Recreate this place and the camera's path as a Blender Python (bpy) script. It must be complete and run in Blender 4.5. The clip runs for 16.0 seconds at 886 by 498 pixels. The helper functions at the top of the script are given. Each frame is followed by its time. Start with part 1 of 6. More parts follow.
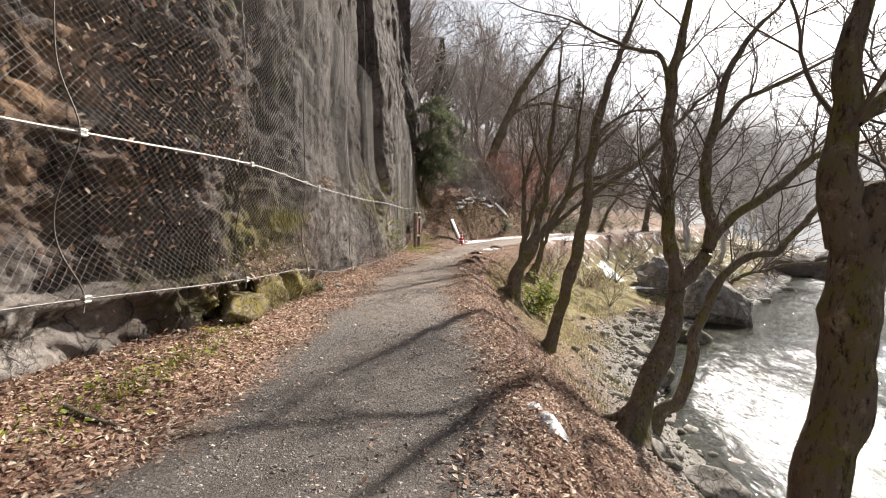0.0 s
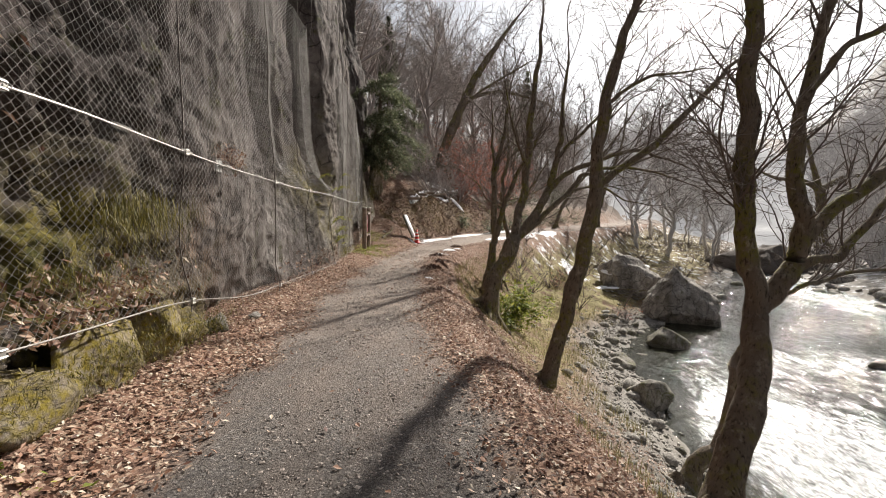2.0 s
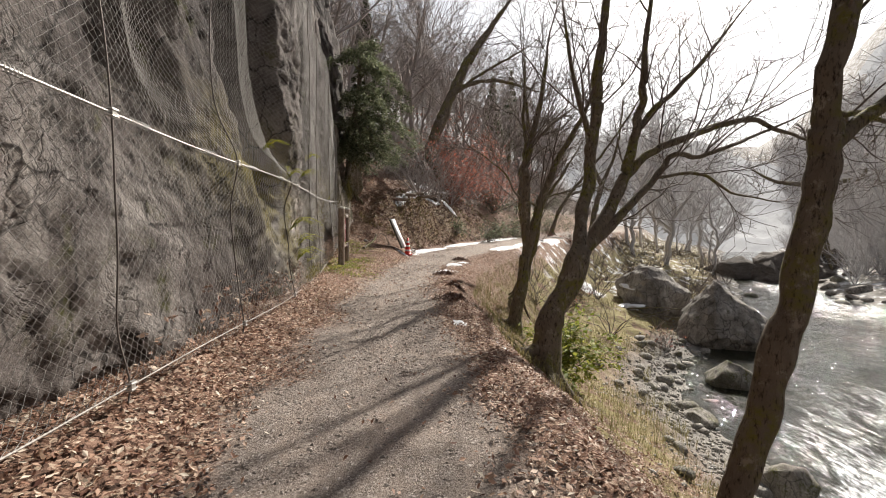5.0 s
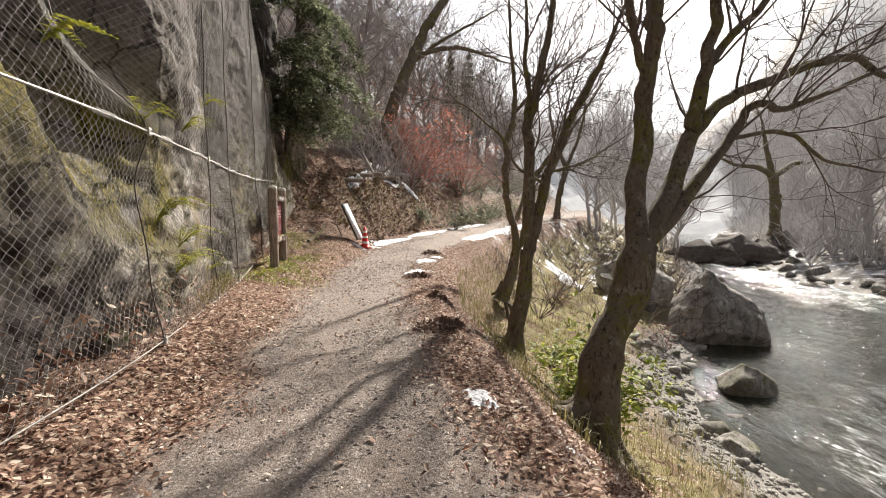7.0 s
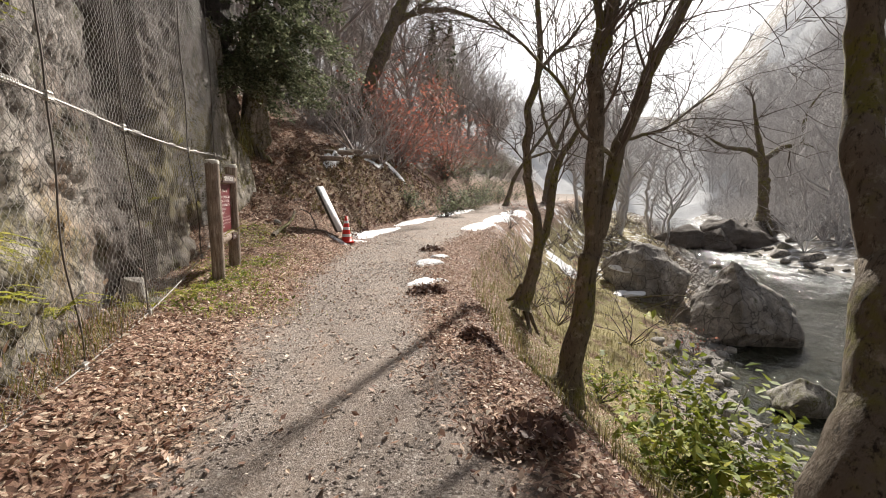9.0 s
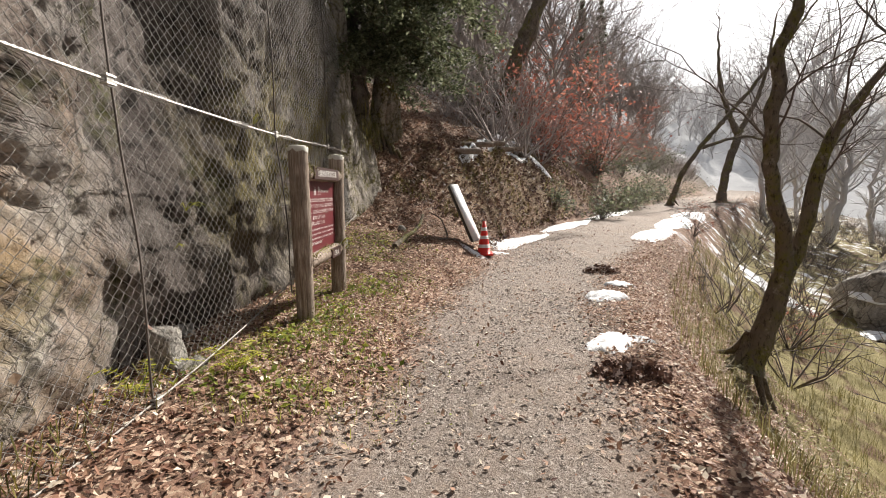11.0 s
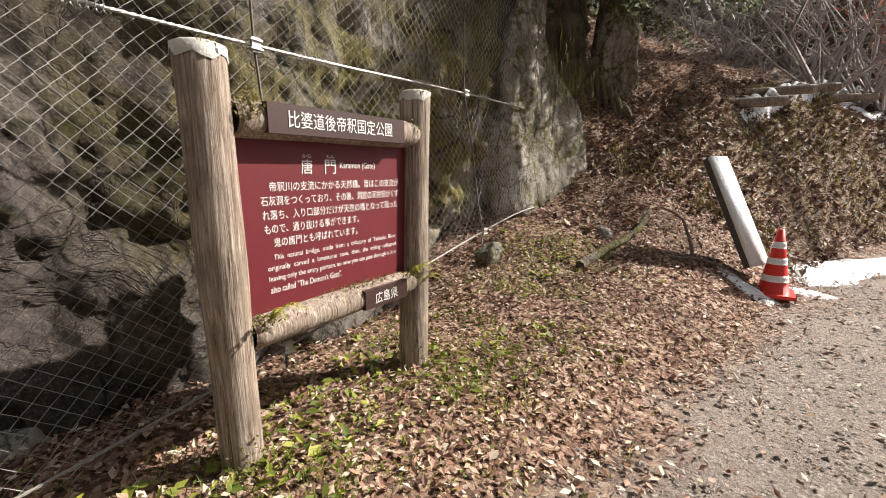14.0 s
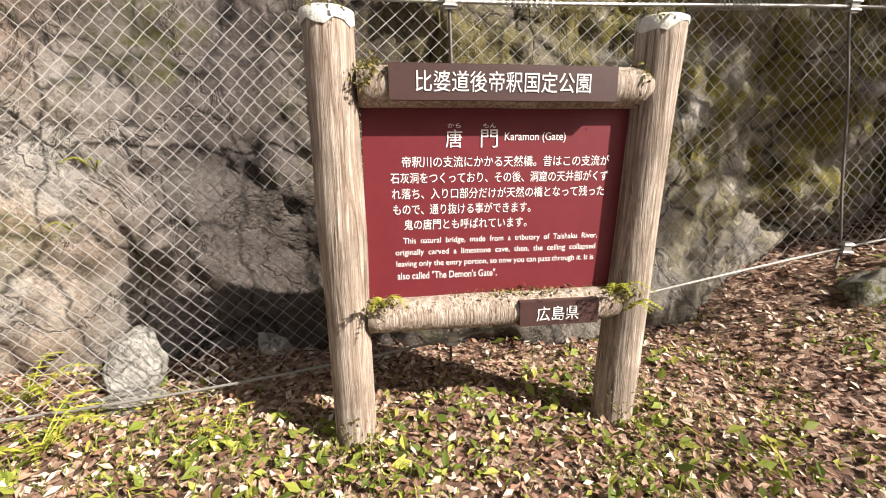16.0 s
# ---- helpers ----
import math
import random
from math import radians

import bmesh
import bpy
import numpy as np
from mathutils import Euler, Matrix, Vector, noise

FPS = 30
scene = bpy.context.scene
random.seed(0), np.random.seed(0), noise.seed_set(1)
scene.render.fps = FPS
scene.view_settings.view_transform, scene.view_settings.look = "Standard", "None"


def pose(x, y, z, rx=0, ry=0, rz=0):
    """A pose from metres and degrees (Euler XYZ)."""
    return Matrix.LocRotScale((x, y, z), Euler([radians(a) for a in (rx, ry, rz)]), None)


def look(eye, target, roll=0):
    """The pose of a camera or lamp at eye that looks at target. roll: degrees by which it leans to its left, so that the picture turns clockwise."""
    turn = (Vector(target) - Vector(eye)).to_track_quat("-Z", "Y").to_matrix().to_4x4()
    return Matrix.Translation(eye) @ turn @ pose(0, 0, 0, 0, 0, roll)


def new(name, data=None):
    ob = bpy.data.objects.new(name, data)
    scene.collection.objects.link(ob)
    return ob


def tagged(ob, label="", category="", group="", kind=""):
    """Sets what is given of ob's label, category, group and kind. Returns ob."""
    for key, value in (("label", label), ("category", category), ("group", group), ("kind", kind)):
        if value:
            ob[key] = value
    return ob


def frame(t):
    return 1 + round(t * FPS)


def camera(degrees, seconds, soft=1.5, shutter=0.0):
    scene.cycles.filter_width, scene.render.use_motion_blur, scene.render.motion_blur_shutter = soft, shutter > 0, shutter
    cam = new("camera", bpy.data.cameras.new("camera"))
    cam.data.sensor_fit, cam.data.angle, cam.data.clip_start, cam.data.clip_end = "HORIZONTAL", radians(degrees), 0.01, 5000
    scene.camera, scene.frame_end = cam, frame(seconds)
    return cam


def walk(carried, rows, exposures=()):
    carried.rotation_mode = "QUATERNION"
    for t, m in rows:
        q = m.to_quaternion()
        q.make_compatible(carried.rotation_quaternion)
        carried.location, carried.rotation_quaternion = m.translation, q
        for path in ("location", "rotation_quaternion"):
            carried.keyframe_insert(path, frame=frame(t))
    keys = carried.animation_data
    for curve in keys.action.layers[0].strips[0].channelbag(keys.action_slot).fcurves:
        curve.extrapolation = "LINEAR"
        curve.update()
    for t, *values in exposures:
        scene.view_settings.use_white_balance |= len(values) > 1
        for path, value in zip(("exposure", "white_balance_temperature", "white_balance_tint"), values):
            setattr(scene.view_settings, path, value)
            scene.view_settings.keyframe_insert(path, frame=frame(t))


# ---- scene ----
cam = camera(91.8, 16.0, 1.0)
PATH = [
    (0, (2.548, -1.264, 1.302), (2.381, 0.724, 1.152), 1.1),
    (0.5, (2.374, -0.661, 1.295), (2.275, 1.331, 1.145), 1.1),
    (1, (2.213, -0.02, 1.292), (2.179, 1.974, 1.14), 1.1),
    (1.5, (2.073, 0.611, 1.273), (2.1, 2.605, 1.114), 1.1),
    (2, (1.988, 1.265, 1.279), (2.077, 3.256, 1.115), 1.1),
    (2.5, (1.873, 1.894, 1.298), (2.021, 3.882, 1.14), 1.0),
    (3, (1.753, 2.576, 1.298), (1.944, 4.562, 1.154), 1.0),
    (3.5, (1.635, 3.221, 1.277), (1.844, 5.206, 1.148), 0.9),
    (4, (1.561, 3.913, 1.255), (1.771, 5.898, 1.132), 0.9),
    (4.2, (1.507, 4.18, 1.223), (1.713, 6.165, 1.099), 1.0),
    (6.3, (1.222, 7.06, 1.1), (1.509, 9.035, 0.967), 0.5),
    (6.5, (1.22, 7.324, 1.099), (1.537, 9.293, 0.956), 0.5),
    (7, (1.305, 7.931, 1.089), (1.723, 9.878, 0.901), 0.4),
    (7.5, (1.241, 8.602, 1.082), (1.745, 10.522, 0.841), 0.5),
    (8, (1.26, 9.175, 1.095), (1.808, 11.079, 0.821), 0.5),
    (8.5, (1.198, 9.752, 1.107), (1.746, 11.655, 0.832), 0.5),
    (9, (1.24, 10.276, 1.104), (1.765, 12.187, 0.841), 0.5),
    (9.5, (1.181, 10.871, 1.103), (1.625, 12.805, 0.849), 0.4),
    (10, (1.199, 11.415, 1.094), (1.482, 13.378, 0.836), 0.3),
    (10.2, (1.211, 11.632, 1.117), (1.409, 13.605, 0.857), 0.2),
    (12.3, (1.43, 13.797, 1.08), (1.053, 15.739, 0.785), -0.2),
    (12.5, (1.446, 13.984, 1.087), (1.029, 15.918, 0.79), -0.2),
    (13, (1.418, 14.456, 1.082), (0.849, 16.348, 0.77), -0.1),
    (13.5, (1.456, 14.898, 1.078), (0.639, 16.692, 0.74), -0.2),
    (14, (1.39, 15.242, 1.067), (0.263, 16.856, 0.712), -0.2),
    (14.5, (1.369, 15.472, 1.07), (-0.069, 16.812, 0.703), -0.2),
    (15, (1.477, 15.745, 1.073), (-0.229, 16.718, 0.695), -0.3),
    (15.5, (1.464, 15.935, 1.047), (-0.404, 16.517, 0.633), -0.3),
    (16, (1.394, 16.127, 1.059), (-0.537, 16.379, 0.6), -0.3),
]
EXPOSURES = [(0, 1.14), (0.6, 0.95), (1.5, 0.84), (3.5, 0.72), (7, 1.15), (8, 1.22), (9, 0.94), (9.5, 0.86), (12.5, 1.05), (13.2, 1.02), (14.5, 1.35), (16, 1.54)]
walk(cam, [(t, look(eye, target, roll)) for t, eye, target, roll in PATH], EXPOSURES)

# ---- world, sun ----
SUN_AZ, SUN_EL = 36.0, 38.0
world = bpy.data.worlds.new("sky")
scene.world = world
world.use_nodes = True
wn = world.node_tree
sky = wn.nodes.new("ShaderNodeTexSky")
sky.sky_type = "NISHITA"
sky.sun_disc = False
sky.sun_elevation, sky.sun_rotation = radians(SUN_EL), radians(SUN_AZ)
sky.air_density, sky.dust_density, sky.ozone_density = 1.0, 2.0, 1.0
haze = wn.nodes.new("ShaderNodeHueSaturation")
haze.inputs["Saturation"].default_value = 0.35
wn.links.new(sky.outputs[0], haze.inputs["Color"])
wn.links.new(haze.outputs[0], wn.nodes["Background"].inputs[0])
wn.nodes["Background"].inputs[1].default_value = 0.072
sun_dir = Vector((math.sin(radians(SUN_AZ)) * math.cos(radians(SUN_EL)), math.cos(radians(SUN_AZ)) * math.cos(radians(SUN_EL)), math.sin(radians(SUN_EL))))
sun_data = bpy.data.lights.new("sun", "SUN")
sun_data.energy, sun_data.angle, sun_data.color = 5.0, radians(0.9), (1.0, 0.94, 0.85)
sun = new("sun", sun_data)
sun.matrix_world = look(sun_dir * 60, (0, 0, 0))

rng = np.random.default_rng(7)


# ---- numeric noise ----
def _hash(ix, iy, iz, seed):
    h = (ix.astype(np.int64) * 374761393 + iy.astype(np.int64) * 668265263 + iz.astype(np.int64) * 2147483647 + seed * 1274126177) & 0xFFFFFFFF
    h = ((h ^ (h >> 13)) * 1274126177) & 0xFFFFFFFF
    return ((h ^ (h >> 16)) & 0xFFFF) / 65535.0


def vnoise(x, y, z=0.0, seed=0):
    """Smooth value noise from -1 to 1."""
    x, y, z = np.broadcast_arrays(np.asarray(x, float), np.asarray(y, float), np.asarray(z, float))
    fx, fy, fz = np.floor(x), np.floor(y), np.floor(z)
    u, v, w = x - fx, y - fy, z - fz
    u, v, w = u * u * (3 - 2 * u), v * v * (3 - 2 * v), w * w * (3 - 2 * w)
    out = 0.0
    for a in (0, 1):
        for b in (0, 1):
            for c in (0, 1):
                k = (u if a else 1 - u) * (v if b else 1 - v) * (w if c else 1 - w)
                out = out + k * _hash(fx + a, fy + b, fz + c, seed)
    return out * 2 - 1


def fbm(x, y, z=0.0, octaves=4, seed=0):
    out, amp = 0.0, 0.5
    for o in range(octaves):
        out = out + amp * vnoise(np.asarray(x) * 2**o, np.asarray(y) * 2**o, np.asarray(z) * 2**o, seed + o)
        amp *= 0.5
    return out


def smooth(a, b, x):
    k = np.clip((np.asarray(x, float) - a) / (b - a), 0, 1)
    return k * k * (3 - 2 * k)


# ---- mesh helpers ----
class Geo:
    """Vertices and faces gathered for one mesh."""

    def __init__(self):
        self.v, self.f, self.n = [], [], 0

    def add(self, verts, faces):
        self.v.append(np.asarray(verts, float).reshape(-1, 3))
        faces = np.asarray(faces, int)
        self.f.append(faces + self.n)
        self.n += len(self.v[-1])
        return self

    def tube(self, pts, radii, sides=5, cap=True):
        pts = np.asarray(pts, float)
        radii = np.broadcast_to(np.asarray(radii, float), (len(pts),))
        tan = np.gradient(pts, axis=0)
        tan /= np.linalg.norm(tan, axis=1, keepdims=True) + 1e-9
        ref = np.array([0.31, 0.17, 0.93]) if abs(tan[0][2]) < 0.8 else np.array([0.93, 0.31, 0.17])
        a = np.cross(tan, ref)
        a /= np.linalg.norm(a, axis=1, keepdims=True) + 1e-9
        b = np.cross(tan, a)
        ang = np.arange(sides) * 2 * math.pi / sides
        ring = np.cos(ang)[None, :, None] * a[:, None] + np.sin(ang)[None, :, None] * b[:, None]
        verts = (pts[:, None] + ring * radii[:, None, None]).reshape(-1, 3)
        i = np.arange(len(pts) - 1)[:, None] * sides
        j = np.arange(sides)[None]
        k = (j + 1) % sides
        quads = np.stack([i + j, i + k, i + sides + k, i + sides + j], -1).reshape(-1, 4)
        self.add(verts, quads)
        if cap and sides == 4:
            e = (len(pts) - 1) * 4 + self.n - len(verts)
            s = self.n - len(verts)
            self.f.append(np.array([[e, e + 1, e + 2, e + 3], [s + 3, s + 2, s + 1, s]]))
        elif cap:
            for base in (0, (len(pts) - 1) * sides):
                c = self.n
                self.v.append(pts[0 if base == 0 else -1][None])
                self.n += 1
                s = c - len(verts) - (0 if base == 0 else 1)
                self.f.append(np.stack([s + base + j[0], s + base + k[0], np.full(sides, c)], -1))
        return self

    def box(self, lo, hi):
        (a, b, c), (d, e, f) = lo, hi
        v = [(a, b, c), (d, b, c), (d, e, c), (a, e, c), (a, b, f), (d, b, f), (d, e, f), (a, e, f)]
        return self.add(v, [(0, 3, 2, 1), (4, 5, 6, 7), (0, 1, 5, 4), (1, 2, 6, 5), (2, 3, 7, 6), (3, 0, 4, 7)])

    def mesh(self, name, material, flat=False):
        me = bpy.data.meshes.new(name)
        verts = np.concatenate(self.v)
        loops, starts, pos = [], [], 0
        for f in self.f:
            loops.append(f.ravel())
            starts.append(pos + np.arange(len(f)) * f.shape[1])
            pos += f.size
        me.vertices.add(len(verts))
        me.vertices.foreach_set("co", verts.ravel())
        me.loops.add(pos)
        me.loops.foreach_set("vertex_index", np.concatenate(loops).astype(np.int32))
        starts = np.concatenate(starts).astype(np.int32)
        me.polygons.add(len(starts))
        me.polygons.foreach_set("loop_start", starts)
        me.update(calc_edges=True)
        me.validate()
        me.polygons.foreach_set("use_smooth", np.full(len(me.polygons), not flat))
        if material:
            me.materials.append(material)
        return me


def thing(name, x=0, y=0, z=0, rz=0, label="", category="", group="", kind=""):
    ob = new(name)
    ob.matrix_basis = pose(x, y, z, 0, 0, rz)
    return tagged(ob, label, category, group, kind)


def part(name, geo, material, parent, label="", flat=False, kind=""):
    """One mesh under a thing or a part, in its parent's space."""
    ob = new(name, geo if isinstance(geo, bpy.types.Mesh) else geo.mesh(name, material, flat))
    ob.parent = parent
    return tagged(ob, label, kind=kind)


def solo(name, geo, material, label, category="", group="", kind="", flat=False):
    return tagged(new(name, geo.mesh(name, material, flat)), label, category, group, kind)


def grid_faces(n, m):
    i = np.arange(n - 1)[:, None] * m + np.arange(m - 1)[None]
    return np.stack([i, i + m, i + m + 1, i + 1], -1).reshape(-1, 4)


def curve(pts, count):
    """Catmull-Rom through control points; extra columns (radius) go along."""
    p = np.asarray(pts, float)
    p = np.vstack([2 * p[0] - p[1], p, 2 * p[-1] - p[-2]])
    t = np.linspace(0, len(p) - 3 - 1e-6, count)
    i = t.astype(int)
    u = (t - i)[:, None]
    a, b, c, d = p[i], p[i + 1], p[i + 2], p[i + 3]
    return 0.5 * (2 * b + (c - a) * u + (2 * a - 5 * b + 4 * c - d) * u**2 + (3 * b - a - 3 * c + d) * u**3)


# ---- materials ----
class Nodes:
    def __init__(self, name):
        self.mat = bpy.data.materials.new(name)
        self.mat.use_nodes = True
        self.t = self.mat.node_tree
        self.bsdf = self.t.nodes["Principled BSDF"]
        self.co = self.t.nodes.new("ShaderNodeTexCoord").outputs["Object"]

    def link(self, a, b):
        if isinstance(a, bpy.types.NodeSocket):
            self.t.links.new(a, b)
        elif isinstance(a, (tuple, list)) and len(a) == 3 and b.type == "RGBA":
            b.default_value = (*a, 1)
        else:
            b.default_value = a

    def scaled(self, s):
        n = self.t.nodes.new("ShaderNodeMapping")
        self.t.links.new(self.co, n.inputs[0])
        n.inputs["Scale"].default_value = s
        return n.outputs[0]

    def noise(self, scale, detail=6, rough=0.6, stretch=None, distort=0.0):
        n = self.t.nodes.new("ShaderNodeTexNoise")
        self.t.links.new(self.scaled(stretch) if stretch else self.co, n.inputs["Vector"])
        n.inputs["Scale"].default_value, n.inputs["Detail"].default_value = scale, detail
        n.inputs["Roughness"].default_value, n.inputs["Distortion"].default_value = rough, distort
        return n.outputs[0]

    def voronoi(self, scale, feature="F1", out="Distance", stretch=None):
        n = self.t.nodes.new("ShaderNodeTexVoronoi")
        n.feature = feature
        self.t.links.new(self.scaled(stretch) if stretch else self.co, n.inputs["Vector"])
        n.inputs["Scale"].default_value = scale
        return n.outputs[out]

    def ramp(self, fac, stops):
        n = self.t.nodes.new("ShaderNodeValToRGB")
        self.t.links.new(fac, n.inputs[0])
        el = n.color_ramp.elements
        while len(el) < len(stops):
            el.new(0.5)
        for e, (p, c) in zip(el, stops):
            e.position, e.color = p, (*c, 1) if len(c) == 3 else c
        return n.outputs[0]

    def step(self, fac, a, b):
        return self.ramp(fac, [(a, (0, 0, 0)), (b, (1, 1, 1))])

    def mix(self, fac, a, b, blend="MIX"):
        n = self.t.nodes.new("ShaderNodeMix")
        n.data_type, n.blend_type = "RGBA", blend
        for s, v in zip((n.inputs[0], n.inputs[6], n.inputs[7]), (fac, a, b)):
            self.link(v, s)
        return n.outputs[2]

    def math(self, op, a, b=0.5):
        n = self.t.nodes.new("ShaderNodeMath")
        n.operation, n.use_clamp = op, False
        self.link(a, n.inputs[0])
        self.link(b, n.inputs[1])
        return n.outputs[0]

    def attr(self, name):
        n = self.t.nodes.new("ShaderNodeAttribute")
        n.attribute_name = name
        return n.outputs["Fac"]

    def random(self, island=False):
        n = self.t.nodes.new("ShaderNodeNewGeometry" if island else "ShaderNodeObjectInfo")
        return n.outputs["Random Per Island" if island else "Random"]

    def up(self):
        n = self.t.nodes.new("ShaderNodeNewGeometry")
        s = self.t.nodes.new("ShaderNodeSeparateXYZ")
        self.t.links.new(n.outputs["Normal"], s.inputs[0])
        return s.outputs[2]

    def bump(self, height, strength=0.5, dist=0.02):
        n = self.t.nodes.new("ShaderNodeBump")
        n.inputs["Strength"].default_value, n.inputs["Distance"].default_value = strength, dist
        self.t.links.new(height, n.inputs["Height"])
        self.t.links.new(n.outputs[0], self.bsdf.inputs["Normal"])

    def done(self, color, rough=0.8, metal=0.0, spec=0.4):
        for key, v in (("Base Color", color), ("Roughness", rough), ("Metallic", metal), ("Specular IOR Level", spec)):
            self.link(v, self.bsdf.inputs[key])
        return self.mat


def plain(name, a, b, scale=8.0, rough=0.8, metal=0.0, bump=0.3, dist=0.01, stretch=None, island=False, spec=0.4):
    """Two-tone grained surface, with grain at two scales."""
    n = Nodes(name)
    col = n.mix(n.noise(scale, stretch=stretch), a, b)
    col = n.mix(n.math("MULTIPLY", n.noise(scale * 7, 3, stretch=stretch), 0.55), col, tuple(c * 0.55 for c in a))
    if island:
        col = n.mix(n.random(True), col, b)
    n.bump(n.noise(scale * 3, stretch=stretch), bump, dist)
    return n.done(col, rough, metal, spec)


def rock_material(name, dark, mid, light, moss=0.25, moss_col=(0.10, 0.10, 0.025), scale=1.0, zones=False):
    n = Nodes(name)
    big = n.noise(0.9 * scale, 8, 0.65, (1, 1, 0.55), 0.6)
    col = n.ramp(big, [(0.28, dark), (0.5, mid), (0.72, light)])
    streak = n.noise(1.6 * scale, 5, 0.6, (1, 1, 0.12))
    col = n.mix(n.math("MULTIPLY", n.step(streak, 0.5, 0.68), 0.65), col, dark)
    if zones:
        pale = n.mix(n.noise(2.4, 8, 0.7), (0.36, 0.32, 0.29), (0.68, 0.63, 0.58))
        col = n.mix(n.math("MULTIPLY", n.attr("pale"), n.step(n.noise(1.5, 7, 0.65), 0.36, 0.56)), col, pale)
        rust = n.mix(n.noise(3.0, 6), (0.28, 0.155, 0.085), (0.46, 0.30, 0.18))
        col = n.mix(n.math("MULTIPLY", n.attr("rust"), n.step(n.noise(1.9, 7, 0.65), 0.42, 0.6)), col, rust)
        col = n.mix(n.math("MULTIPLY", n.attr("dark_patch"), n.step(n.noise(1.2, 8, 0.7, (1, 1, 0.35)), 0.34, 0.54)), col, n.mix(n.noise(9, 6), (0.022, 0.017, 0.016), (0.075, 0.058, 0.055)))
        mossy = n.math("MULTIPLY", n.attr("mossy"), n.step(n.noise(3.5, 8, 0.7), 0.36, 0.56))
        col = n.mix(mossy, col, n.mix(n.noise(18, 5, 0.7), (0.05, 0.045, 0.008), (0.26, 0.21, 0.035)))
    fine = n.noise(22 * scale, 8, 0.75)
    speck = n.noise(55 * scale, 4, 0.7)
    col = n.mix(n.math("MULTIPLY", n.step(fine, 0.45, 0.62), 0.42), col, n.mix(1.0, col, (1.55, 1.52, 1.5), "MULTIPLY"))
    blot = n.noise(7 * scale, 9, 0.75, None, 0.5)
    col = n.mix(n.math("MULTIPLY", n.ramp(blot, [(0.36, (1, 1, 1)), (0.5, (0, 0, 0))]), 0.75), col, n.mix(1.0, col, (0.42, 0.40, 0.38), "MULTIPLY"))
    col = n.mix(n.math("MULTIPLY", n.step(speck, 0.56, 0.66), 0.4), col, tuple(min(1, c * 1.35) for c in light))
    col = n.mix(n.math("MULTIPLY", n.ramp(speck, [(0.34, (1, 1, 1)), (0.44, (0, 0, 0))]), 0.6), col, tuple(c * 0.5 for c in dark))
    plain_co = n.co
    warp = n.t.nodes.new("ShaderNodeVectorMath")
    warp.operation = "MULTIPLY_ADD"
    ripple = n.t.nodes.new("ShaderNodeTexNoise")
    ripple.inputs["Scale"].default_value, ripple.inputs["Detail"].default_value = 3.0 * scale, 6
    n.t.links.new(n.co, ripple.inputs["Vector"])
    n.t.links.new(ripple.outputs["Color"], warp.inputs[0])
    warp.inputs[1].default_value = (0.3 / scale,) * 3
    n.t.links.new(n.co, warp.inputs[2])
    n.co = warp.outputs[0]
    crack = n.voronoi(1.5 * scale, "DISTANCE_TO_EDGE", stretch=(1, 1, 0.6))
    n.co = plain_co
    col = n.mix(n.math("MULTIPLY", n.ramp(crack, [(0.0, (1, 1, 1)), (0.035, (0, 0, 0))]), 0.8), col, tuple(c * 0.35 for c in dark))
    green = n.math("MULTIPLY", n.step(n.noise(1.3 * scale, 6, 0.65), 0.62 - moss * 0.3, 0.72 - moss * 0.2), n.step(n.noise(9 * scale, 5), 0.38, 0.6))
    col = n.mix(green, col, n.mix(n.noise(30 * scale, 3), moss_col, tuple(c * 0.4 for c in moss_col)))
    vein = n.ramp(n.noise(1.1 * scale, 7, 0.6, None, 0.8), [(0.485, (0, 0, 0)), (0.5, (1, 1, 1)), (0.515, (0, 0, 0))])
    col = n.mix(n.math("MULTIPLY", vein, 0.3), col, tuple(c * 0.35 for c in dark))
    h = n.mix(0.6, n.noise(5 * scale, 12, 0.8), n.mix(0.35, fine, crack))
    n.bump(n.mix(n.math("MULTIPLY", vein, 0.5), n.mix(0.35, h, blot), (0.0, 0.0, 0.0)), 1.0, 0.10 / scale)
    return n.done(col, 0.9, 0, 0.25)


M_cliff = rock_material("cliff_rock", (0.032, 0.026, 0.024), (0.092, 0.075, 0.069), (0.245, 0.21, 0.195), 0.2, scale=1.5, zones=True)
M_boulder = rock_material("river_boulder", (0.10, 0.09, 0.08), (0.28, 0.255, 0.23), (0.48, 0.45, 0.41), 0.1, scale=1.6)
M_mossrock = rock_material("mossy_stone", (0.12, 0.11, 0.095), (0.27, 0.25, 0.22), (0.42, 0.40, 0.37), 0.55, (0.13, 0.13, 0.025), 2.6)
M_stone = rock_material("shore_stone", (0.16, 0.145, 0.13), (0.32, 0.30, 0.27), (0.5, 0.48, 0.44), 0.12, scale=4.0)


def bark_material(name, dark, light, moss):
    n = Nodes(name)
    col = n.mix(n.noise(7, 8, 0.7, (1, 1, 0.3)), dark, light)
    patch = n.math("MULTIPLY", n.step(n.noise(2.2, 5), 0.46, 0.6), n.step(n.noise(14, 4), 0.36, 0.56))
    col = n.mix(n.math("MULTIPLY", patch, moss), col, (0.15, 0.14, 0.04))
    lich = n.step(n.noise(6.5, 8, 0.75), 0.55, 0.64)
    col = n.mix(n.math("MULTIPLY", lich, 0.6), col, (0.34, 0.30, 0.25))
    col = n.mix(n.step(n.noise(26, 6, 0.75, (1, 1, 0.35)), 0.52, 0.66), col, tuple(c * 0.45 for c in dark))
    n.bump(n.mix(0.5, n.noise(18, 8, 0.7, (1, 1, 0.25)), n.noise(6, 5)), 1.0, 0.07)
    return n.done(col, 0.92, 0, 0.2)


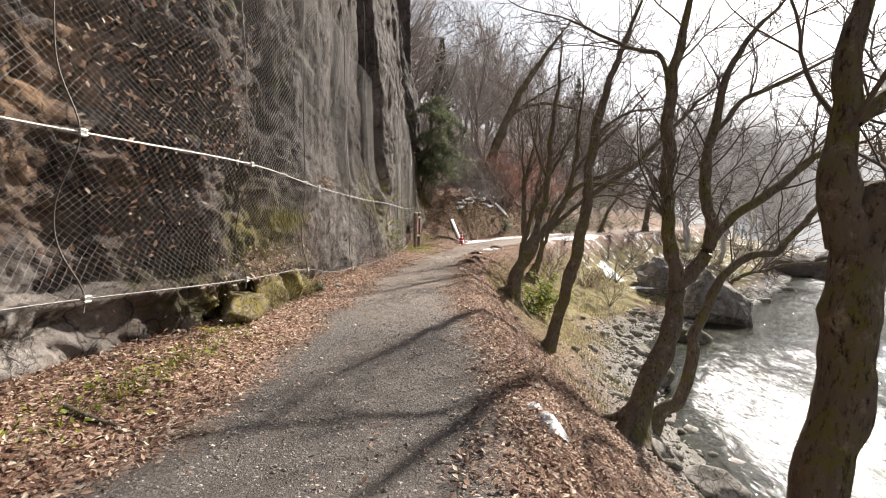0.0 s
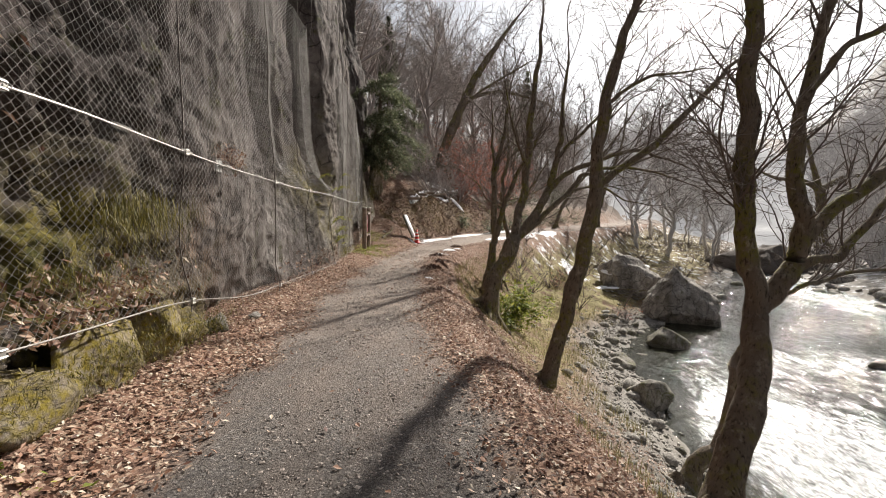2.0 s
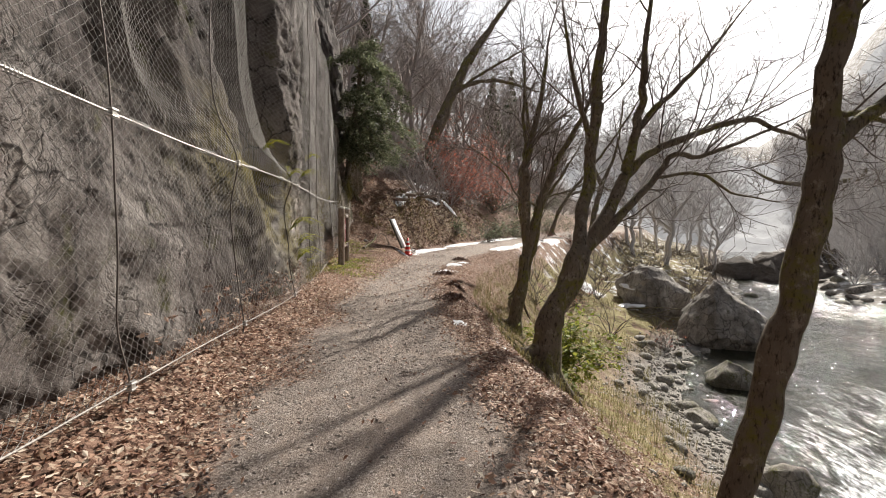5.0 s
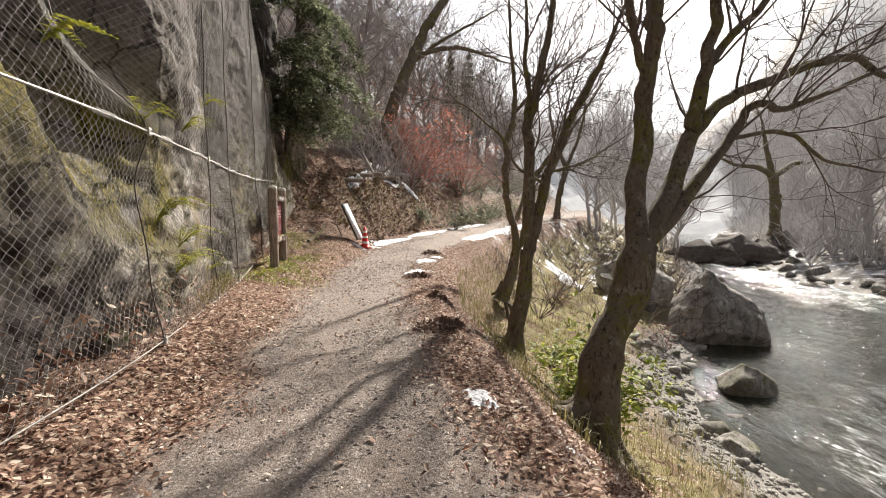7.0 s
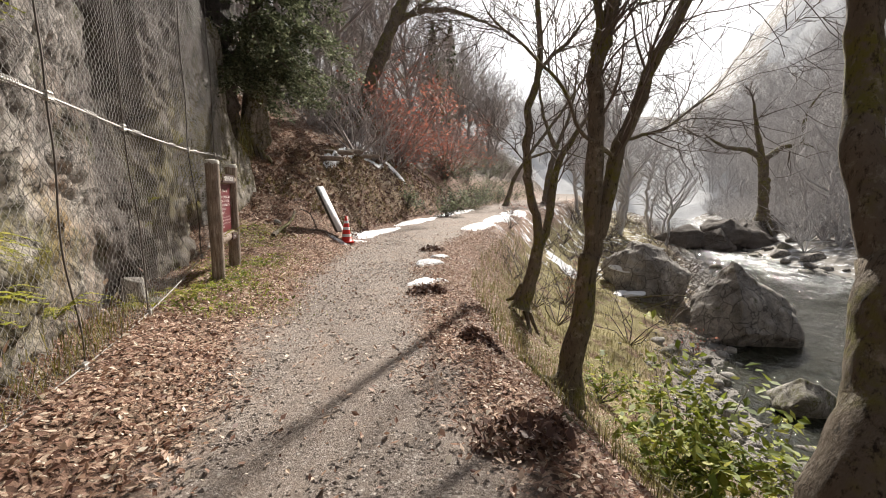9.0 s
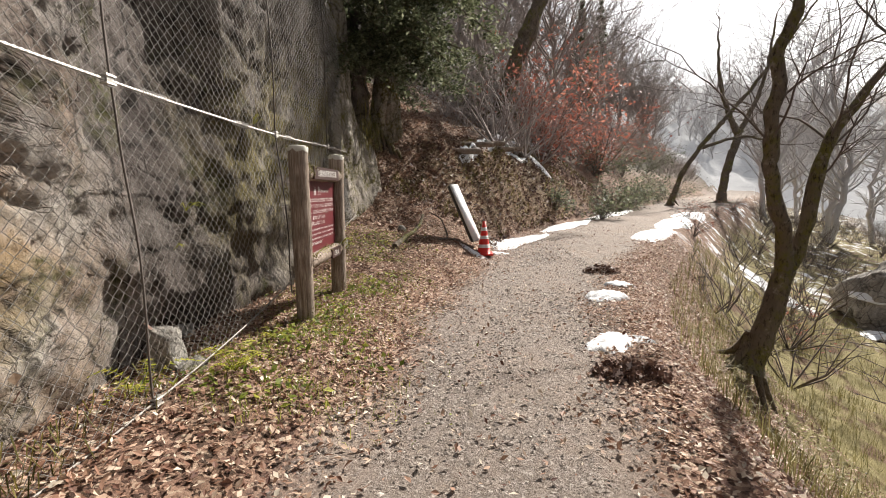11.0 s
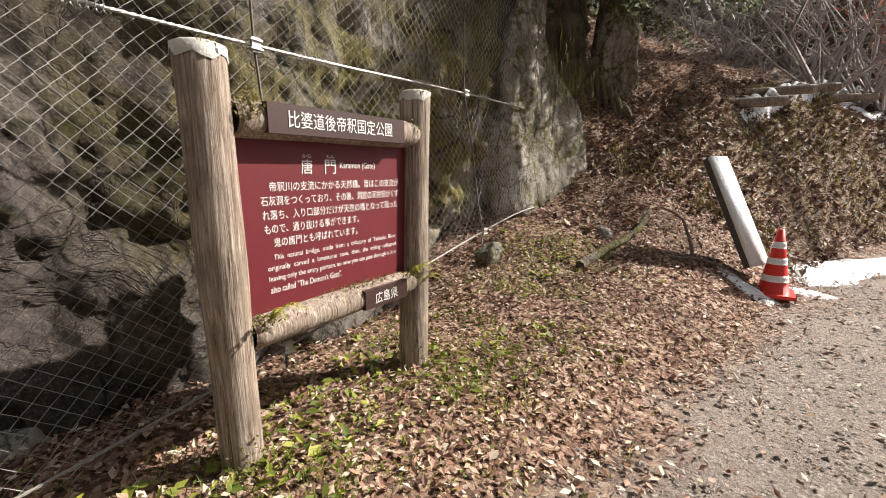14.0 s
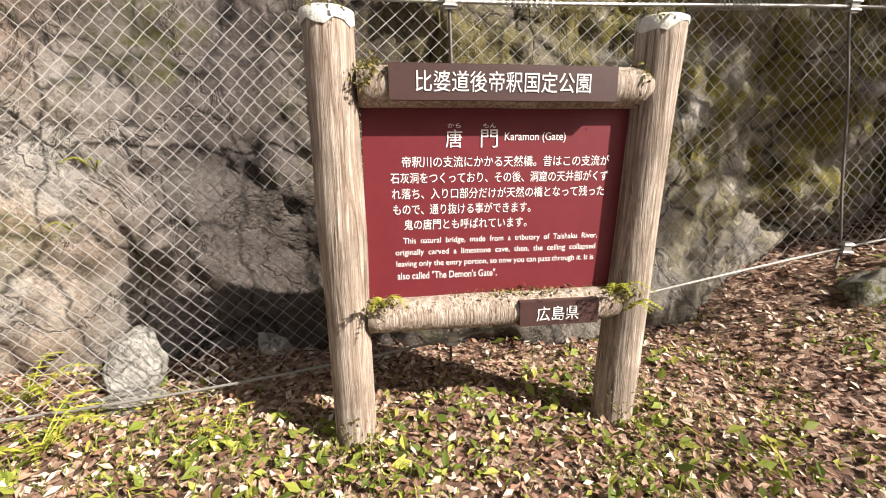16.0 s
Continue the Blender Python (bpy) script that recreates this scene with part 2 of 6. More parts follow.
M_bark = bark_material("tree_bark", (0.058, 0.046, 0.035), (0.25, 0.205, 0.16), 1.0)
M_twig = plain("bare_twigs", (0.09, 0.07, 0.058), (0.22, 0.18, 0.155), 6, 0.9, bump=0.2)
# far trees: pale from dusted snow, and with haze painted into the tone
M_woods = plain("snow_dusted_woods_in_haze", (0.46, 0.44, 0.435), (0.72, 0.70, 0.70), 0.5, 0.95, bump=0.0)
M_cable = plain("steel_wire_rope", (0.42, 0.40, 0.37), (0.62, 0.60, 0.57), 40, 0.45, 0.7, 0.4, 0.003)
M_dull = plain("dull_wire_rope", (0.20, 0.18, 0.16), (0.42, 0.39, 0.36), 12, 0.6, 0.5, 0.4, 0.003)
M_rust = plain("weathered_wire_rope", (0.10, 0.085, 0.075), (0.22, 0.19, 0.17), 30, 0.7, 0.5, 0.4, 0.003)
M_net = plain("galvanised_mesh_wire", (0.24, 0.222, 0.207), (0.62, 0.59, 0.56), 2.2, 0.6, 0.15, 0.0)
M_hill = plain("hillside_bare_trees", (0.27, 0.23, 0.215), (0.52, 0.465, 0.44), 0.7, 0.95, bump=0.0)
M_snow = plain("old_snow", (0.80, 0.81, 0.83), (0.90, 0.90, 0.91), 9, 0.75, bump=0.6, dist=0.03)


def leaf_material(name, stops, trans=0.25):
    n = Nodes(name)
    col = n.ramp(n.random(True), stops)
    col = n.mix(n.math("MULTIPLY", n.noise(60, 3), 0.5), col, tuple(c * 0.6 for c in stops[0][1]))
    n.bsdf.inputs["Subsurface Weight"].default_value = 0.0
    n.bsdf.inputs["Transmission Weight"].default_value = 0.0
    out = n.done(col, 0.6, 0, 0.35)
    tr = n.t.nodes.new("ShaderNodeBsdfTranslucent")
    n.link(col, tr.inputs[0])
    mx = n.t.nodes.new("ShaderNodeMixShader")
    mx.inputs[0].default_value = trans
    n.t.links.new(n.bsdf.outputs[0], mx.inputs[1])
    n.t.links.new(tr.outputs[0], mx.inputs[2])
    n.t.links.new(mx.outputs[0], n.t.nodes["Material Output"].inputs[0])
    return out


M_leaf = leaf_material("dead_leaves", [(0.0, (0.10, 0.042, 0.03)), (0.3, (0.29, 0.155, 0.10)), (0.6, (0.48, 0.305, 0.21)), (0.85, (0.70, 0.54, 0.41)), (1.0, (0.86, 0.78, 0.64))], 0.2)
M_dark = leaf_material("wet_dark_leaves", [(0.0, (0.09, 0.05, 0.04)), (0.6, (0.2, 0.115, 0.085)), (1.0, (0.34, 0.22, 0.16))], 0.1)
M_green = leaf_material("evergreen_leaves", [(0.0, (0.04, 0.052, 0.028)), (0.6, (0.15, 0.165, 0.085)), (1.0, (0.42, 0.44, 0.30))], 0.5)
M_lime = leaf_material("yellow_green_leaves", [(0.0, (0.10, 0.14, 0.02)), (0.6, (0.28, 0.32, 0.05)), (1.0, (0.58, 0.55, 0.12))], 0.45)
M_red = leaf_material("withered_red_leaves", [(0.0, (0.30, 0.10, 0.075)), (0.6, (0.48, 0.17, 0.12)), (1.0, (0.62, 0.30, 0.21))], 0.45)
M_grass = leaf_material("dry_grass", [(0.0, (0.12, 0.11, 0.035)), (0.5, (0.26, 0.22, 0.08)), (1.0, (0.42, 0.36, 0.18))], 0.35)
M_moss = leaf_material("hanging_moss", [(0.0, (0.07, 0.065, 0.015)), (0.6, (0.18, 0.155, 0.03)), (1.0, (0.32, 0.26, 0.07))], 0.35)


def ground_material():
    n = Nodes("ground_surface")
    # gravel: small broken stone in grey, with finer dust between
    cell = n.voronoi(80, "F1", "Color")
    sep = n.t.nodes.new("ShaderNodeSeparateColor")
    n.t.links.new(cell, sep.inputs[0])
    grav = n.ramp(sep.outputs[0], [(0.0, (0.06, 0.053, 0.05)), (0.45, (0.18, 0.158, 0.145)), (0.8, (0.32, 0.285, 0.26)), (1.0, (0.60, 0.55, 0.50))])
    grit = n.voronoi(150, "F1", "Color")
    sep3 = n.t.nodes.new("ShaderNodeSeparateColor")
    n.t.links.new(grit, sep3.inputs[0])
    grav = n.mix(n.math("MULTIPLY", n.step(n.noise(14, 5), 0.42, 0.58), 0.8), grav, n.ramp(sep3.outputs[1], [(0.0, (0.07, 0.058, 0.05)), (0.6, (0.24, 0.20, 0.17)), (1.0, (0.46, 0.41, 0.36))]))
    dust = n.mix(n.noise(1.1, 6), (0.24, 0.184, 0.15), (0.37, 0.29, 0.236))
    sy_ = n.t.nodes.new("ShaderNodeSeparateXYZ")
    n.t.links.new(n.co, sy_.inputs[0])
    # gravel is darker and greyer towards the start of the path
    along_path = n.math("ADD", n.math("MULTIPLY", sy_.outputs[1], 0.1), n.math("MULTIPLY", n.noise(0.7, 5), 0.3))
    grav = n.mix(n.step(n.noise(1.6, 7, 0.65, (1.8, 0.6, 1)), 0.46, 0.66), grav, n.mix(0.6, grav, dust))
    grav = n.mix(n.step(along_path, 0.5, 0.95), n.mix(0.62, grav, (0.05, 0.047, 0.047)), n.mix(0.35, grav, dust))
    # leaf litter, duff and soil
    lc = n.voronoi(38, "F1", "Color", (1, 1.3, 1))
    sep2 = n.t.nodes.new("ShaderNodeSeparateColor")
    n.t.links.new(lc, sep2.inputs[0])
    litter = n.ramp(sep2.outputs[1], [(0.0, (0.05, 0.028, 0.02)), (0.4, (0.17, 0.095, 0.068)), (0.75, (0.34, 0.215, 0.155)), (1.0, (0.52, 0.40, 0.30))])
    litter = n.mix(n.math("MULTIPLY", n.step(n.noise(1.7, 5), 0.5, 0.7), 0.5), litter, (0.09, 0.07, 0.045))
    grass = n.mix(n.noise(6, 8, 0.7), (0.13, 0.115, 0.04), (0.36, 0.30, 0.15))
    grass = n.mix(n.step(n.noise(2.1, 5), 0.5, 0.62), grass, (0.16, 0.10, 0.065))
    stones = n.mix(n.noise(3.0, 8), (0.13, 0.115, 0.10), (0.33, 0.31, 0.28))
    woods = n.mix(n.noise(0.35, 8, 0.7), (0.085, 0.066, 0.052), (0.21, 0.175, 0.15))
    col = n.mix(n.attr("litter"), grav, litter)
    col = n.mix(n.attr("grass"), col, grass)
    col = n.mix(n.attr("stones"), col, stones)
    col = n.mix(n.attr("woods"), col, woods)
    snow = n.math("MULTIPLY", n.attr("snow"), n.step(n.noise(1.2, 8, 0.7), 0.55, 0.6))
    snow_far = n.math("MULTIPLY", n.attr("snowfar"), n.step(n.noise(0.45, 10, 0.8), 0.50, 0.64))
    col = n.mix(n.math("MAXIMUM", snow, snow_far), col, (0.82, 0.83, 0.85))
    h = n.mix(0.45, n.noise(70, 8, 0.75), n.noise(9, 9, 0.75))
    n.bump(h, 0.9, 0.04)
    return n.done(col, 0.92, 0, 0.25)


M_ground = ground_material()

# ---- plan of the ground ----
KY = [-8, 0, 3, 6, 10, 14, 17, 19, 22, 29.5, 36, 50, 80]
LEFT = [0.5, 0.5, 0.5, 0.3, 0.3, 0.6, 1.05, 1.6, 2.5, 6.8, 10.9, 20, 40]
RIGHT = [2.8, 2.75, 2.7, 2.15, 1.95, 2.1, 2.75, 3.6, 5.5, 10.1, 15.8, 25, 46]
SHORE_Y = [-300, -10, 0, 5, 8, 11, 13, 15, 17, 19, 21, 25, 30, 40, 60, 100, 400]
SHORE = [-60, 6.0, 6.2, 6.5, 7.0, 7.6, 8.6, 8.6, 9.7, 11.3, 14.0, 18.5, 23, 31, 46, 76, 300]
FAR_Y = [-300, -20, 0, 10, 22, 30, 43, 60, 100, 400]
FARX = [-20, 22, 24.5, 25.5, 27.2, 30.2, 38, 56, 90, 330]
WATER = -3.5
FINE = np.linspace(-300, 400, 7001)
BOX = np.ones(15) / 15


def table(ys, xs):
    raw = np.interp(FINE, ys, xs)
    raw[8:-8] = np.convolve(raw, BOX, "same")[8:-8]
    return lambda y: np.interp(y, FINE, raw)


left_edge, right_edge, shore, far_shore = table(KY, LEFT), table(KY, RIGHT), table(SHORE_Y, SHORE), table(FAR_Y, FARX)
road_z = table([-300, 18, 22, 30, 50, 400], [-0.14, -0.14, 0.05, 0.15, 0.3, 0.6])


def ground_z(x, y):
    x, y = np.asarray(x, float), np.asarray(y, float)
    xl, xr, zr = left_edge(y), right_edge(y), road_z(y)
    d, e = x - xr, xl - x
    w = np.maximum(shore(y) - xr, 3.6)
    near = np.interp(d, [-1, 0, 0.35, 0.8, 1.5, 2.1, 3.0], [0, 0.03, 0.02, -0.32, -1.0, -1.5, -2.1])
    t = np.clip((d - 3.0) / (w - 3.0), 0, 3)
    low = np.where(d > 3.0, -2.1 + (WATER - zr + 2.1) * np.minimum(t, 1) - 1.1 * smooth(0, 3.5, d - w), near)
    lumps = 0.22 * fbm(x * 0.8, y * 0.8, octaves=5, seed=3) + 0.10 * fbm(x * 3.1, y * 3.1, octaves=3, seed=9)
    z = zr + low + lumps * smooth(0.3, 2.0, d) * (1 - 0.7 * smooth(-1.5, 0, x - shore(y)))
    s = x - far_shore(y)
    far = np.interp(s, [-5, 0, 2, 5, 12, 24, 64, 130, 300], [-4.8, -3.55, -3.0, -2.6, -1.9, 12, 62, 112, 130])
    far = far + smooth(0, 20, s) * 3 * fbm(x * 0.05, y * 0.05, octaves=4, seed=21)
    z = np.where(s > -5, np.maximum(z * (s < 0) + (s >= 0) * -99, far), z)
    # left of the road
    strip = 0.15 * smooth(0, 0.7, e) + 0.05 * fbm(x * 2.2, y * 2.2, octaves=3, seed=5) * smooth(0, 0.4, e)
    f = smooth(18.8, 23.5, y)
    hill = np.interp(e, [0, 0.3, 0.9, 1.9, 4, 8, 30, 100], [0, 0.1, 0.9, 1.85, 3.0, 5.4, 14, 34])
    gentle = 0.22 * smooth(17.3, 19.5, y) * np.maximum(e - 0.2, 0)
    behind = np.interp(-1.7 - x, [0, 4, 30, 120], [0, 12, 30, 60])
    rise = np.maximum(f * hill + (1 - f) * gentle, behind * (1 - smooth(20, 24, y)))
    rise = rise + smooth(0.3, 2.5, e) * smooth(19, 24, y) * 0.35 * fbm(x * 0.9, y * 0.9, octaves=5, seed=31)
    z = z + (e > 0) * (strip + rise)
    track = smooth(0, 0.25, -d) * smooth(0, 0.25, -e)
    z = z + track * (0.02 * fbm(x * 1.3, y * 0.7, octaves=4, seed=40) + 0.012 * fbm(x * 9, y * 9, octaves=3, seed=44))
    z = z + 36 * smooth(70, 170, y)
    return z


def axis(*spans):
    return np.unique(np.concatenate([np.arange(a, b, s) for a, b, s in spans]).round(4))


GX = axis((-300, -40, 20), (-40, -4, 1.5), (-4, -1.2, 0.2), (-1.2, 8, 0.065), (8, 16, 0.16), (16, 44, 0.6), (44, 120, 3), (120, 401, 20))
GY = axis((-300, -20, 20), (-20, -2, 1), (-2, 22, 0.07), (22, 32, 0.16), (32, 64, 0.6), (64, 140, 3), (140, 401, 20))
gx, gy = [a.ravel() for a in np.meshgrid(GX, GY, indexing="ij")]
gz = ground_z(gx, gy)
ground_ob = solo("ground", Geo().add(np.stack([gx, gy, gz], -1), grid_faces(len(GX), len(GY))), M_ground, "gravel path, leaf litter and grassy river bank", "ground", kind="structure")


def zone(name, values):
    ground_ob.data.attributes.new(name, "FLOAT", "POINT").data.foreach_set("value", np.clip(values, 0, 1).astype(np.float32))


ragged = 0.28 * fbm(gx * 1.7, gy * 1.7, octaves=5, seed=50)
gd, ge = gx - right_edge(gy), left_edge(gy) - gx
zone("litter", np.maximum(smooth(-0.22, 0.12, gd + ragged), smooth(-0.3, 0.15, ge + ragged * 1.3)))
zone("grass", 0.35 * smooth(0.2, 0.6, ge) * (1 - smooth(2.0, 2.8, ge + ragged)) * smooth(20.8, 22, gy) * (1 - smooth(26, 30, gy)) + smooth(1.0, 1.7, gd + ragged * 2) * smooth(7, 11, gy + 3 * ragged) * (1 - smooth(-3.0, -1.2, gx - shore(gy) + ragged)))
zone("stones", smooth(-2.6, -1.0, gx - shore(gy) + 2 * ragged) * (gd > 0) + smooth(-4, -1, gx - far_shore(gy)) * 1.0)
zone("woods", np.maximum(smooth(3, 8, gx - far_shore(gy)), smooth(1.0, 3, ge) * smooth(24, 29, gy)) + smooth(60, 90, gy))
zone("snow", 0.9 * smooth(21, 25, gy + 3 * ragged) * smooth(-0.3, 0.3, gd + ragged) * (gx < far_shore(gy)) + 0.8 * smooth(-3, 0, gx - far_shore(gy)))
zone("snowfar", 0.95 * smooth(0, 4, gx - far_shore(gy)) + 0.5 * smooth(6, 12, ge) * smooth(24, 30, gy))

# ---- hazy hillside across the valley, beyond fifty metres ----
def hazy_hill_material():
    n = Nodes("distant_hillside_painted_haze")
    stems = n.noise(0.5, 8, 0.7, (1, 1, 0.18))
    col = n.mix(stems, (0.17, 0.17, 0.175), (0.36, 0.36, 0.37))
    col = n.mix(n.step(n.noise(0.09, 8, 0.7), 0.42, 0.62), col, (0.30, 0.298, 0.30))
    # haze is put into the pale greys, and a faint glow adds airlight
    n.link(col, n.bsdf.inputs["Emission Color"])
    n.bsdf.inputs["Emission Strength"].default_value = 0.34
    n.bump(stems, 0.4, 0.5)
    return n.done(col, 0.95, 0, 0.1)


HY = axis((-40, 140, 2.5))
HS = axis((30, 150, 2.5))
hs, hy = [a.ravel() for a in np.meshgrid(HS, HY, indexing="ij")]
hx = far_shore(hy) + hs
hz = ground_z(hx, hy) - 0.6 + 1.0 * smooth(30, 38, hs) + 1.6 * smooth(32, 40, hs) * (0.5 + fbm(hx * 0.4, hy * 0.4, octaves=4, seed=25))
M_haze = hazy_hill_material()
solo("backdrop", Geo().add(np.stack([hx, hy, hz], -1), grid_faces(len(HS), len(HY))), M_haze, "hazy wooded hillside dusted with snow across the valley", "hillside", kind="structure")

VX, VY = axis((-60, 116, 2.5)), axis((72, 165, 2.5))
vx, vy = [a.ravel() for a in np.meshgrid(VX, VY, indexing="ij")]
vz = ground_z(vx, vy) - 0.6 + 1.0 * smooth(73, 82, vy) + 1.6 * smooth(74, 84, vy) * (0.5 + fbm(vx * 0.4, vy * 0.4, octaves=4, seed=26))
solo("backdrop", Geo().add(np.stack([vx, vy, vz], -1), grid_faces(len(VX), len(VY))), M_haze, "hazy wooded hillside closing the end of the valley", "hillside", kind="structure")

# ---- river ----
WX = axis((5, 20, 0.14), (20, 44, 0.4), (44, 130, 3), (130, 401, 30))
WY = axis((-120, -8, 8), (-8, 26, 0.14), (26, 60, 0.5), (60, 150, 4), (150, 401, 30))
wx, wy = [a.ravel() for a in np.meshgrid(WX, WY, indexing="ij")]
calm = 1 - smooth(-1.0, 1.2, wx - shore(wy) - 0.7)
pool = np.exp(-(((wx - 19) / 6.5) ** 2 + ((wy - 20.5) / 4.2) ** 2))
rough_water = np.clip(1 - calm - 0.9 * pool, 0.12, 1)
wz = WATER + rough_water * (0.16 * fbm(wx * 0.9, wy * 0.6, octaves=5, seed=60) + 0.05 * fbm(wx * 3.5, wy * 2.2, octaves=3, seed=66))


def water_material():
    n = Nodes("river_water")
    # white water: foam, laid on thicker to paint in glare from the sky
    foam_glare = n.math("ADD", n.math("MULTIPLY", n.attr("foam"), 0.42), n.noise(1.1, 9, 0.72, (1.7, 0.7, 1), 1.2))
    foam = n.math("MULTIPLY", n.math("MULTIPLY", n.step(foam_glare, 0.66, 1.0), n.step(n.noise(18, 5, 0.7, (1.6, 0.5, 1), 0.6), 0.3, 0.62)), n.step(n.math("ADD", n.noise(6.0, 7, 0.72, (1.6, 0.6, 1), 0.8), n.math("MULTIPLY", n.attr("foam"), 0.12)), 0.46, 0.68))
    deep = n.mix(n.noise(0.3, 3), (0.008, 0.009, 0.006), (0.030, 0.030, 0.017))
    n.bump(n.mix(0.35, n.noise(1.7, 6, 0.6, (1.6, 0.6, 1), 0.8), n.noise(7, 4, 0.6, (1.5, 0.7, 1))), 0.8, 0.16)
    n.bsdf.inputs["IOR"].default_value = 1.33
    return n.done(n.mix(foam, deep, (0.66, 0.685, 0.71)), n.mix(foam, (0.03, 0.03, 0.03), (0.7, 0.7, 0.7)), 0, 0.5)


M_water = water_material()
river = solo("water", Geo().add(np.stack([wx, wy, wz], -1), grid_faces(len(WX), len(WY))), M_water, "rushing shallow river with white foam and painted glare", "river", kind="structure")
rapids = 0.7 * np.exp(-(((wx - 9.8) / 2.2) ** 2 + ((wy - 11) / 2.6) ** 2)) + 0.85 * np.exp(-(((wx - 10.5) / 3.5) ** 2 + ((wy - 6) / 5.5) ** 2)) + 0.9 * np.exp(-(((wx - 14) / 5) ** 2 + ((wy - 2) / 9) ** 2)) + smooth(-7.5, -2.5, wx - far_shore(wy)) * 0.75 + 0.7 * np.exp(-(((wx - 16) / 4) ** 2 + ((wy - 15) / 2.2) ** 2))
river.data.attributes.new("foam", "FLOAT", "POINT").data.foreach_set("value", np.clip(rapids * rough_water, 0, 1).astype(np.float32))

# ---- cliff ----
FOOT_Y = [-12, -4, 0, 2, 3.4, 6, 8, 11, 13.4, 14.6, 15.3, 17, 18.5, 20, 21.3]
FOOT_X = [-1.2, -0.7, -0.55, -0.7, -0.24, -0.3, -0.42, -0.26, -0.4, -0.65, -0.7, -0.62, -0.64, -0.75, -0.72]
foot = np.vstack([np.stack([FOOT_X, FOOT_Y], -1), [(-0.95, 22.2), (-2.2, 23.2), (-6, 24.2)]])
fine_foot = curve(foot, 1500)
run = np.r_[0, np.cumsum(np.linalg.norm(np.diff(fine_foot, axis=0), axis=1))]
su = np.concatenate([np.arange(0, 11.5, 0.5), np.arange(11.5, run[-1] - 4, 0.036), np.arange(run[-1] - 4, run[-1], 0.15)])
fx, fy = np.interp(su, run, fine_foot[:, 0]), np.interp(su, run, fine_foot[:, 1])
tx, ty = np.gradient(fx), np.gradient(fy)
ln = np.hypot(tx, ty)
nx, ny = ty / ln, -tx / ln
sv = np.concatenate([np.arange(-0.5, 4.6, 0.036), np.arange(4.6, 14.01, 0.14)])
CS, CV = np.meshgrid(np.arange(len(su)), sv, indexing="ij")
FX, FY, NX, NY = fx[CS], fy[CS], nx[CS], ny[CS]


def cliff_low(y, z):
    """Slow recesses of the face, always behind the foot line."""
    base = 0.55 * (fbm(y * 0.45, z * 0.32, octaves=2, seed=70) - 0.25) * (1 - 0.85 * smooth(13.3, 14.3, y) * (1 - smooth(17.6, 18.6, y)))
    flute = 0.95 * smooth(6.5, 9, y) * np.minimum(0, vnoise(y * 0.75 + 0.1 * z, z * 0.07, seed=74)) * smooth(0.6, 2.5, z)
    ledge = -0.16 * smooth(0.48, 0.6, z) * (1 - smooth(0.8, 2.2, z)) * (1 - smooth(5, 6.5, y)) - 0.16 * smooth(1.7, 2.0, y) * (1 - smooth(2.6, 3.1, y)) * (1 - smooth(0.3, 0.5, z))
    return np.minimum(base + flute + ledge, 0.0)


rough_rock = 0.2 * (fbm(FY * 1.5, CV * 1.2, FX, 5, 80) - 0.2) - 0.12 * np.abs(fbm(FY * 3.3, CV * 2.0, octaves=4, seed=86)) + 0.05 * fbm(FY * 9, CV * 9, octaves=3, seed=90)
rough_rock = rough_rock - 0.1 * smooth(0.05, 0.35, fbm(FY * 1.1, CV * 2.6, octaves=5, seed=97)) - 0.08 * np.abs(fbm(FY * 6, CV * 5, octaves=4, seed=99)) + 0.02 * fbm(FY * 14, CV * 14, octaves=2, seed=101)


def terrace(v):
    """Broken ledges: slow steps with sharp risers."""
    k = np.floor(v)
    return k + smooth(0.38, 0.62, v - k)


lean_y = FY + 0.35 * CV
facets = 0.06 * (terrace(4.2 * fbm(lean_y * 0.9, CV * 0.7, octaves=4, seed=201)) / 2.1) + 0.055 * terrace(5 * fbm(lean_y * 2.6, CV * 2.2, octaves=3, seed=207)) / 2 - 0.05 * np.abs(fbm(FY * 8, CV * 6, octaves=3, seed=211))
rough_rock = np.minimum(rough_rock + facets - 0.06, 0.03) * (1 - 0.35 * smooth(11, 13, FY)) * (1 - 0.55 * smooth(5, 6.5, FY) * (1 - smooth(11.5, 13, FY)))
bulge = 0.2 * smooth(18.6, 20, FY) * smooth(0.4, 2.6, CV)
out = cliff_low(FY, CV) + rough_rock + bulge - 0.08 * np.maximum(CV - 5, 0)
cliff_pts = np.stack([FX + NX * out, FY + NY * out, CV + 0.04 * fbm(FY * 4, CV * 4, octaves=2, seed=95)], -1).reshape(-1, 3)
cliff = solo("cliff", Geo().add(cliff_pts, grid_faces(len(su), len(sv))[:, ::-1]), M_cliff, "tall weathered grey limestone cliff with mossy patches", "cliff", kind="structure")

def cliff_zone(name, values):
    cliff.data.attributes.new(name, "FLOAT", "POINT").data.foreach_set("value", np.clip(values, 0, 1).astype(np.float32).ravel())


def blob(y, z, sy, sz):
    return np.exp(-(((FY - y) / sy) ** 2) - ((CV - z) / sz) ** 2)


# pale limestone zones; part of the sunlit brightness is put into this colour
cliff_zone("pale", blob(14.2, 1.0, 0.8, 2.0) + 0.35 * blob(12.8, 1.6, 1.3, 1.8) + 0.35 * blob(7.2, 1.2, 1.2, 1.3) + 0.5 * blob(12.6, 0.9, 1.2, 0.9) + 0.4 * blob(8.8, 1.0, 0.9, 1.6) + 0.8 * blob(19.3, 0.9, 0.8, 0.8) + 0.9 * blob(1.2, 0.3, 1.0, 0.5) + 0.9 * blob(17.8, 1.3, 1.0, 1.2))
